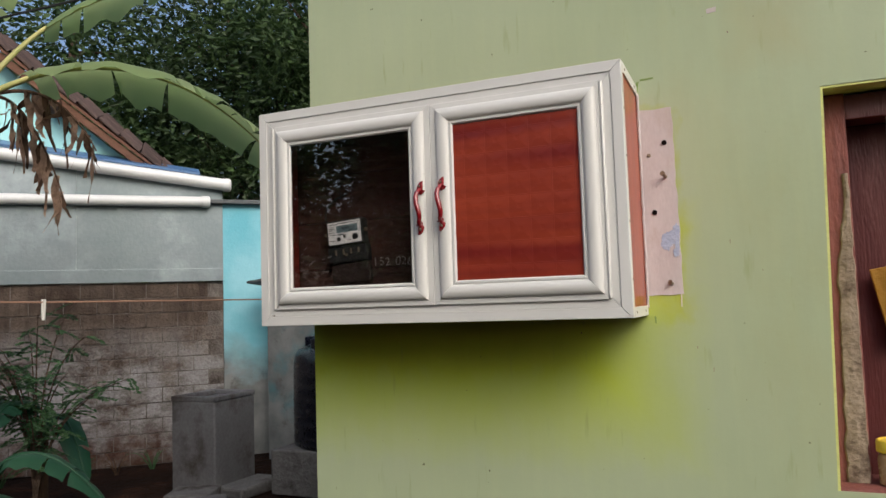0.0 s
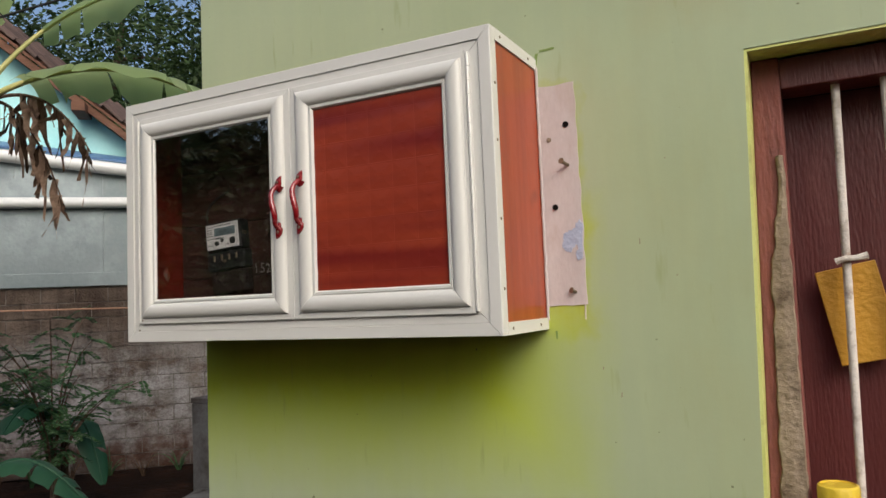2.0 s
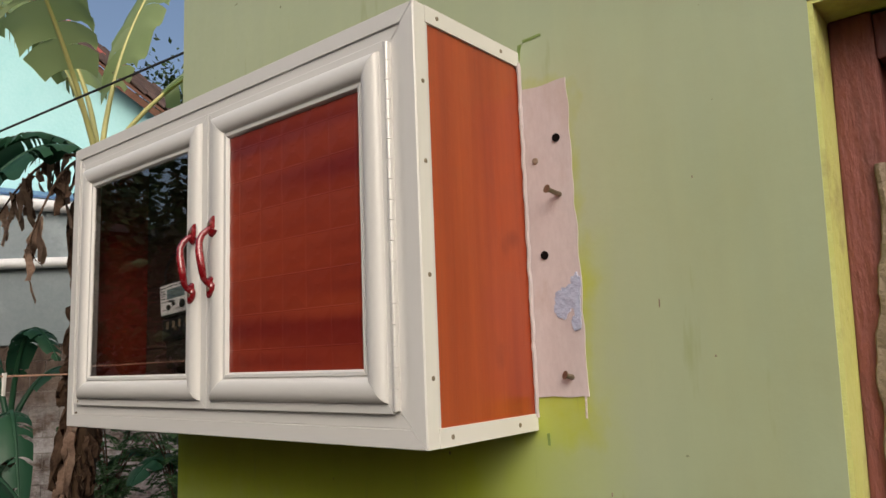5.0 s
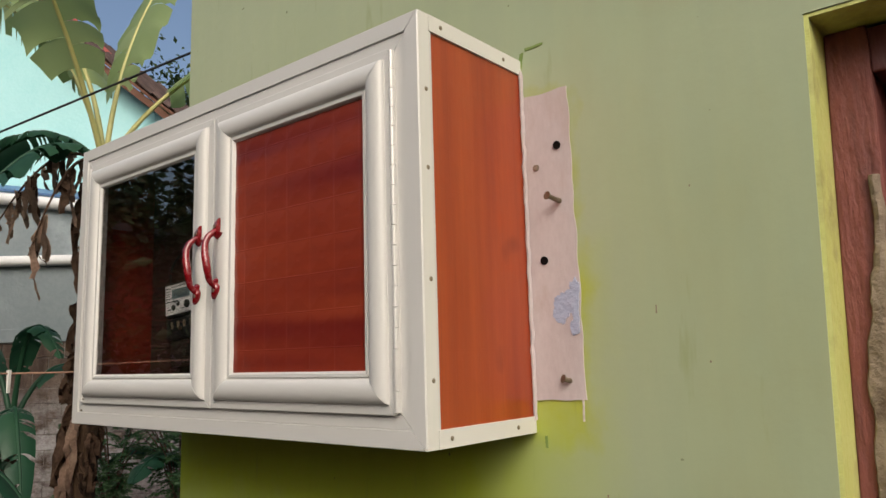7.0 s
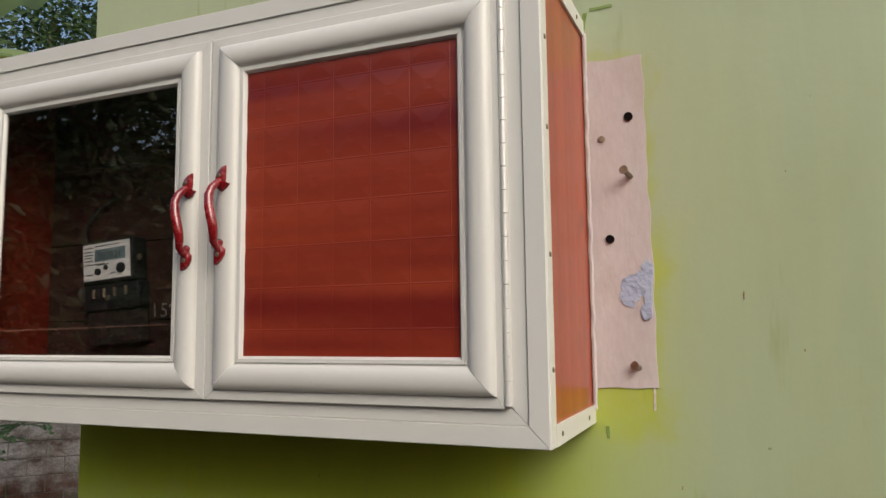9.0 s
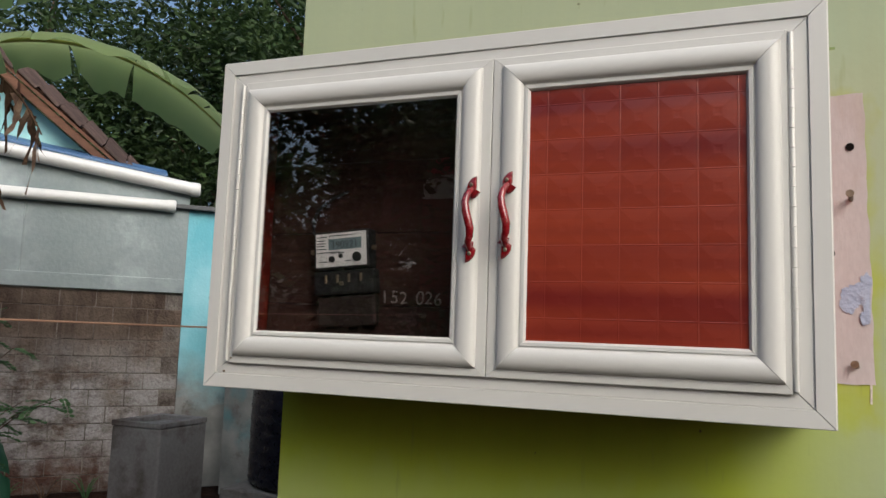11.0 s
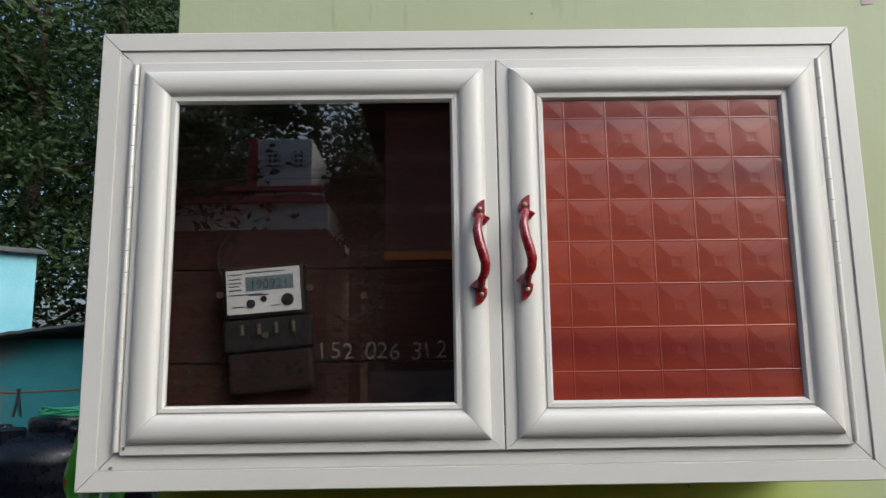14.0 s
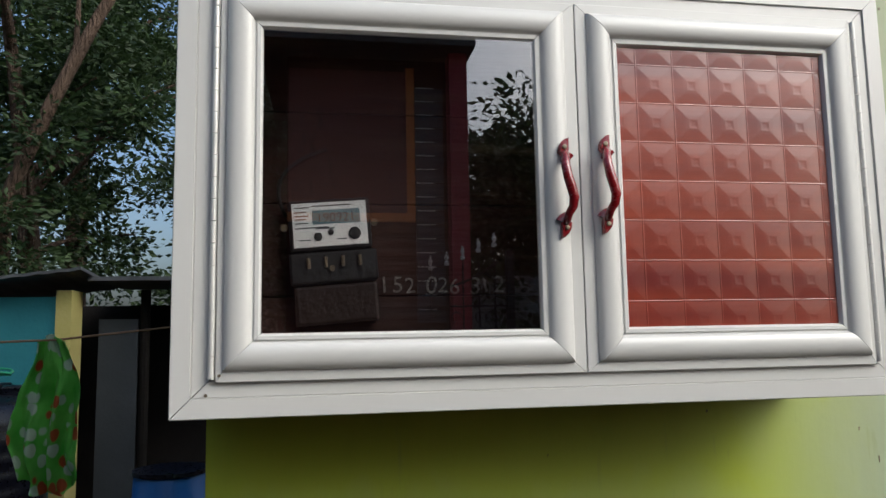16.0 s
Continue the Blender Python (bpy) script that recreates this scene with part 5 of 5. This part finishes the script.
def dry_fringe(mid, tip, count, seed):
    """A drooping dead midrib with withered strips hanging from it."""
    rng = np.random.default_rng(seed)
    turn = lambda o: CR + Vector((0.77 * o[0] - 0.64 * o[1], 0.64 * o[0] + 0.77 * o[1], o[2]))
    rib = curve_points(CR, turn(mid), turn(tip), 30)
    rod = part("dead_midrib", tube(bmesh.new(), rib, [0.016 * (1 - 0.8 * i / 29) + 0.002 for i in range(30)], 7), DRY, ban, "dead drooping midrib", 60)
    for k in range(count):
        p = rib[int(rng.uniform(9, 29))]
        ln, a = rng.uniform(0.12, 0.40), rng.uniform(0, math.pi)
        side = Vector((math.cos(a), math.sin(a), 0))
        sway = Vector(rng.normal(size=3) * 0.06)
        bm, prev = bmesh.new(), None
        for i in range(8):
            u = i / 7
            c = p + sway * u * u - Vector((0, 0, ln * u)) + side * 0.012 * math.sin(u * 9 + k)
            w = (0.014 + 0.020 * math.sin(math.pi * min(1, 0.2 + 0.75 * u))) * rng.uniform(0.6, 1.2)
            side = (side + Vector(rng.normal(size=3) * 0.25)).normalized()
            cur = [bm.verts.new(c + side * w * q) for q in (-1, 0.1, 1)]
            if prev:
                bm.faces.new((prev[0], prev[1], cur[1], cur[0]))
                bm.faces.new((prev[1], prev[2], cur[2], cur[1]))
            prev = cur
        bmesh.ops.solidify(bm, geom=bm.faces[:], thickness=0.002)
        part("dry_strip", bm, DRY_PALE if k % 3 else DRY, rod, "withered brown strip", 60)


dry_fringe((0.30, 0.1, 0.30), (0.62, 0.1, -0.75), 26, 61)
dry_fringe((0.55, -0.1, 0.30), (0.90, -0.2, -0.40), 20, 62)
dry_fringe((-0.4, 0.0, 0.45), (-0.9, 0.0, -0.5), 22, 63)
dry_fringe((-0.1, -0.35, 0.25), (-0.25, -0.6, -0.8), 18, 64)
for k in range(46):
    dry_leaf(ban, (BX - 0.30 + 0.30 * (0.7 + 0.066 * k) / BZ, BY, 0.7 + 0.066 * k), 0.25 + 0.5 * random.random(), 40 + k)
sap = thing("young_banana_plant", -6.9, 5.5, 0, "young banana plant with dark drooping leaves", "banana plant")
part("trunk", tube(bmesh.new(), [(-6.9, 5.5, -0.03), (-6.88, 5.5, 0.5), (-6.85, 5.5, 0.8)], [0.07, 0.05, 0.03], 10), PSEUDO, sap, "", 60)
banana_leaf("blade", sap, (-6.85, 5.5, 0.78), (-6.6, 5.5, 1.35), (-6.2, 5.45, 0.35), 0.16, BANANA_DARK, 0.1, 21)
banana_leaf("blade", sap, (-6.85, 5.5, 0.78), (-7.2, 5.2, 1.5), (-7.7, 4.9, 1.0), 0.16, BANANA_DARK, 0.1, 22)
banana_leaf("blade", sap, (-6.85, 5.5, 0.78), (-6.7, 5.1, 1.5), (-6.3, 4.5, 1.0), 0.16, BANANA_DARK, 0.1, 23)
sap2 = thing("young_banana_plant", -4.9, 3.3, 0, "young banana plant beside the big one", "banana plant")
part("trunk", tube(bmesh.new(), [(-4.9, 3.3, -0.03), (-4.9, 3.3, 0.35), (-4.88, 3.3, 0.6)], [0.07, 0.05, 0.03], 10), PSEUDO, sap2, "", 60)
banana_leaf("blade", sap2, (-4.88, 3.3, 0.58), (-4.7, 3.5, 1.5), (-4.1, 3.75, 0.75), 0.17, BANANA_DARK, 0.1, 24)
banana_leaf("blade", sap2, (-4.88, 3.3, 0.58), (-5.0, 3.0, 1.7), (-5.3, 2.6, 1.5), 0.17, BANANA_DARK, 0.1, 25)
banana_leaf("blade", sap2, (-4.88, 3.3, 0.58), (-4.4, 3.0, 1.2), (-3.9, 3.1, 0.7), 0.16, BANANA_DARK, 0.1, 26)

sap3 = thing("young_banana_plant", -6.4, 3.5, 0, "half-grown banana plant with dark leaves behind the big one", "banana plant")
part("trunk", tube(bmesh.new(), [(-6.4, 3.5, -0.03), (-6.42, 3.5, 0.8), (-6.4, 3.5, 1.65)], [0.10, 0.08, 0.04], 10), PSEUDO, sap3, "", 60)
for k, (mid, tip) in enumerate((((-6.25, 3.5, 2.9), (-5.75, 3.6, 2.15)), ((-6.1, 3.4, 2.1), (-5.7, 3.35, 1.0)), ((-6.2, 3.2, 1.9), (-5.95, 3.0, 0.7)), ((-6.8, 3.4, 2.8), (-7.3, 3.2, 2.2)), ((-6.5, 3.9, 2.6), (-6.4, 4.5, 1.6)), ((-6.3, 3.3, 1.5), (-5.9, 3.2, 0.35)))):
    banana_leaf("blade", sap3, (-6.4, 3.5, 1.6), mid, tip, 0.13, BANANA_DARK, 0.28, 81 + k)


def feathery_shrub(x, y, height, seed):
    rng = np.random.default_rng(seed)
    t = thing("shrub", x, y, 0, "feathery green shrub in front of the block wall", "shrub")
    cs, ds = [], []
    for k in range(17):
        a, s = rng.uniform(0, 2 * math.pi), rng.uniform(0.4, 1.0)
        top = Vector((x + math.cos(a) * height * 0.5 * s, y + math.sin(a) * height * 0.35 * s, height * rng.uniform(0.45, 1.05)))
        pts = curve_points((x, y, 0.0), (x, y, top.z * 0.8), top, 9)
        part("stem", tube(bmesh.new(), pts, [0.012 * (1 - 0.8 * i / 8) + 0.001 for i in range(9)], 5), BARK, t)
        for q in range(11):
            p = pts[3 + q % 6]
            b = rng.uniform(0, 2 * math.pi)
            out = np.array([math.cos(b), math.sin(b), rng.uniform(-0.3, 0.3)])
            side = np.cross(out, [0, 0, 1])
            for w in np.linspace(0.08, 1, 20):
                c = np.array(p) + out * 0.24 * w - np.array([0, 0, 0.07 * w * w])
                for sgn in (-1, 1):
                    cs.append(c)
                    ds.append(out * 0.6 + sgn * side)
    me = leaf_mesh("leaves", np.array(cs) - [x, y, 0], np.array(ds), 0.040, SHRUB, seed)
    ob = new("leaves", me)
    ob.parent = t
    return t


feathery_shrub(-6.55, 5.15, 2.05, 5)


def weed_tuft(x, y, count, seed):
    """Thin arched blades and twigs rising from one root."""
    rng = np.random.default_rng(seed)
    bm = bmesh.new()
    for k in range(count):
        a, ln = rng.uniform(0, 2 * math.pi), rng.uniform(0.18, 0.42)
        out = Vector((math.cos(a), math.sin(a), 0)) * ln * rng.uniform(0.4, 0.9)
        pts = curve_points((x, y, -0.05), Vector((x, y, ln * 0.8)) + out * 0.4, Vector((x, y, ln * rng.uniform(0.4, 0.9))) + out, 6)
        tube(bm, pts, [0.006, 0.007, 0.006, 0.005, 0.003, 0.001], 4)
    solo("weed", bm, SHRUB if seed % 2 else DRY, "dry and green weed tuft at the wall foot", "weed", group="weeds at the wall foot")


for k in range(9):
    p = NW @ Vector((-0.5 - 0.42 * k, -0.22 - 0.12 * (k % 3), 0))
    weed_tuft(p.x, p.y, 9 + k % 4, 70 + k)
feathery_shrub(-7.5, 4.9, 1.8, 6)

# ---- what stands behind the camera and shows in the glass ----
opp = thing("terrace_house", -0.5, -7.6, 0, "brown terrace house with orange window frame and red pillar", "house")
part("terrace", boxed(-1.7, 5.0, -11.0, -6.7, -0.02, 2.08), CONCRETE, opp, "raised grey terrace")
part("wall", boxed(-1.62, 0.80, -11.0, -8.0, 2.08, 6.2), HOUSE_BROWN, opp, "brown house wall")
part("window_shutter", boxed(-1.60, 0.14, -7.99, -7.95, 3.8, 6.0), MAROON_OLD, opp, "brown window shutter")
for a in ((0.14, 0.26, 3.70, 6.05),):
    part("window_frame", boxed(a[0], a[1], -7.99, -7.90, a[2], a[3]), ORANGE, opp, "orange painted window frame")
part("window_frame", boxed(-1.61, 0.14, -7.99, -7.90, 3.70, 3.82), ORANGE, opp, "orange painted window frame")
for k in range(17):
    part("louvre", boxed(0.28, 0.70, -7.99, -7.93, 2.2 + 0.21 * k, 2.385 + 0.21 * k), INK, opp, "dark louvre board")
    part("louvre_edge", boxed(0.28, 0.56, -7.94, -7.92, 2.386 + 0.21 * k, 2.400 + 0.21 * k), PEG, opp, "pale louvre edge")
part("pillar", boxed(0.75, 1.02, -7.9, -7.6, 2.08, 6.2), RED_BAND, opp, "dark red pillar")
part("roof", boxed(-2.0, 1.10, -11.4, -7.3, 6.2, 6.35), CONCRETE, opp, "flat concrete roof slab")
gate = thing("iron_gate", 0.9, -6.9, 2.08, "black iron gate with scrolls and pointed finials", "gate")
for k, h in enumerate((0.80, 0.86, 0.94, 1.04, 1.12)):
    x = 0.32 + 0.22 * k
    bar_ = part("upright", tube(bmesh.new(), [(x, -6.9, 2.08), (x, -6.9, 2.08 + h)], 0.012, 6), IRON, gate)
    part("finial", lathe(bmesh.new(), x, -6.9, [(0.012, 2.08 + h), (0.04, 2.10 + h), (0.03, 2.13 + h), (0.014, 2.15 + h), (0.035, 2.19 + h), (0.004, 2.28 + h)], 8), PEG, gate, "pale pointed finial")
part("rail", tube(bmesh.new(), curve_points((0.25, -6.9, 2.62), (0.8, -6.9, 2.64), (1.25, -6.9, 3.0), 10), 0.015, 6), IRON, gate)
part("rail", tube(bmesh.new(), [(0.2, -6.9, 2.40), (1.45, -6.9, 2.40)], 0.012, 6), IRON, gate)
part("post", boxed(1.36, 1.46, -6.95, -6.85, 2.08, 3.15), IRON, gate)
for x in (0.43, 0.65, 0.98, 1.12):
    a = np.linspace(0, 4.6, 18)
    part("scroll", tube(bmesh.new(), [(x + (0.10 - 0.014 * t) * math.cos(t), -6.9, 2.23 + (0.11 - 0.014 * t) * math.sin(t)) for t in map(float, a)], 0.008, 5), IRON, gate)

white = thing("white_house", -4.1, -13.0, 0, "white upper storey with red bands and lattice openings", "house")
part("lower_wall", boxed(-6.6, -3.1, -16.0, -12.2, -0.02, 5.0), TIMBER, white, "red-brown lower wall")
part("ledge_wall", boxed(-6.6, -3.1, -16.0, -12.2, 5.005, 5.55), WHITE_WALL, white, "pale strip of wall")
part("wall", boxed(-4.62, -3.45, -16.0, -12.2, 5.555, 6.95), WHITE_WALL, white, "white house wall")
part("stair_base", boxed(-3.45, -2.90, -19.0, -17.0, -0.02, 6.9), TIMBER, white, "red-brown stair wall")
part("stair_head", boxed(-3.45, -2.90, -19.0, -17.0, 6.905, 8.5), WHITE_WALL, white, "narrow white stair tower")
part("band", boxed(-6.5, -3.2, -12.3, -12.05, 5.56, 5.70), RED_BAND, white, "red painted band")
part("band", boxed(-6.5, -3.2, -12.3, -12.05, 5.80, 5.90), RED_BAND, white, "red painted band")
part("corner_band", boxed(-4.78, -4.58, -12.3, -12.1, 5.905, 6.95), RED_BAND, white, "red corner band")
for x in (-4.26, -3.72):
    lat = part("lattice", boxed(x - 0.15, x + 0.15, -12.21, -12.15, 6.35, 6.67), INK, white, "lattice opening")
    for k in range(3):
        part("lattice_bar", boxed(x - 0.15, x + 0.15, -12.17, -12.12, 6.39 + 0.11 * k, 6.42 + 0.11 * k), WHITE_WALL, lat)
        part("lattice_bar", boxed(x - 0.12 + 0.11 * k, x - 0.09 + 0.11 * k, -12.175, -12.13, 6.35, 6.67), WHITE_WALL, lat)

lane = thing("lane_house", -13.8, -4.0, 0, "brown plastered house with a grey plinth by the lane", "house")
part("plinth", boxed(-14.0, -13.4, -10.0, 1.5, -0.02, 2.5), LIME, lane, "pale grey plinth wall")
part("wall", boxed(-14.0, -13.45, -10.0, 1.5, 2.5, 4.6), TIMBER, lane, "red-brown wall")
part("roof", boxed(-14.6, -12.9, -10.4, 1.9, 4.6, 4.75), ROOF_DARK, lane, "dark roof edge")
t1 = tree(-1.9, -14.5, 9.5, 2.6, 31, 0.17, LEAF, "dark leafy tree across the lane", 0.3, clumps=130)
tree(-4.2, -20.5, 13.5, 4.0, 36, 0.26, LEAF, "tall dark tree behind the white house", 0.25, clumps=260)
t2 = tree(-8.5, -5.0, 8.0, 3.0, 32, 0.22, LEAF, "dark leafy tree beside the lane", 0.25, clumps=70)
t3 = tree(-17.5, -4.5, 9.0, 3.4, 33, 0.24, LEAF, "dark leafy tree at the edge of the yard", 0.15, clumps=80)
t4 = tree(3.9, -12.5, 7.2, 2.8, 34, 0.22, LEAF, "dark leafy tree beyond the terrace", 0.12, clumps=130)
# added wall: keeps bright sky under the crowns out of the pane's reflection
solo("wall_lane", boxed(-12.0, 6.0, -22.2, -22.0, -0.02, 4.2), MORTAR, "brown wall added beyond the lane to block low sky", "wall", "structure")
# added pale wall, a lighter ground for the gate's reflection
solo("parapet", boxed(0.93, 5.0, -10.9, -10.7, 2.08, 3.1), LIME, "pale low wall added as a light backdrop behind the gate", "parapet", "structure")
for ob, x, y, a in ((t3, -7.5, -12.0, 70), (t2, -12.0, -9.0, 140), (t3, 9.5, -16.0, 200), (t1, -7.4, -14.5, 100), (t3, -17.0, 3.0, 250)):
    copy_thing(ob, pose(x, y, 0, 0, 0, a))
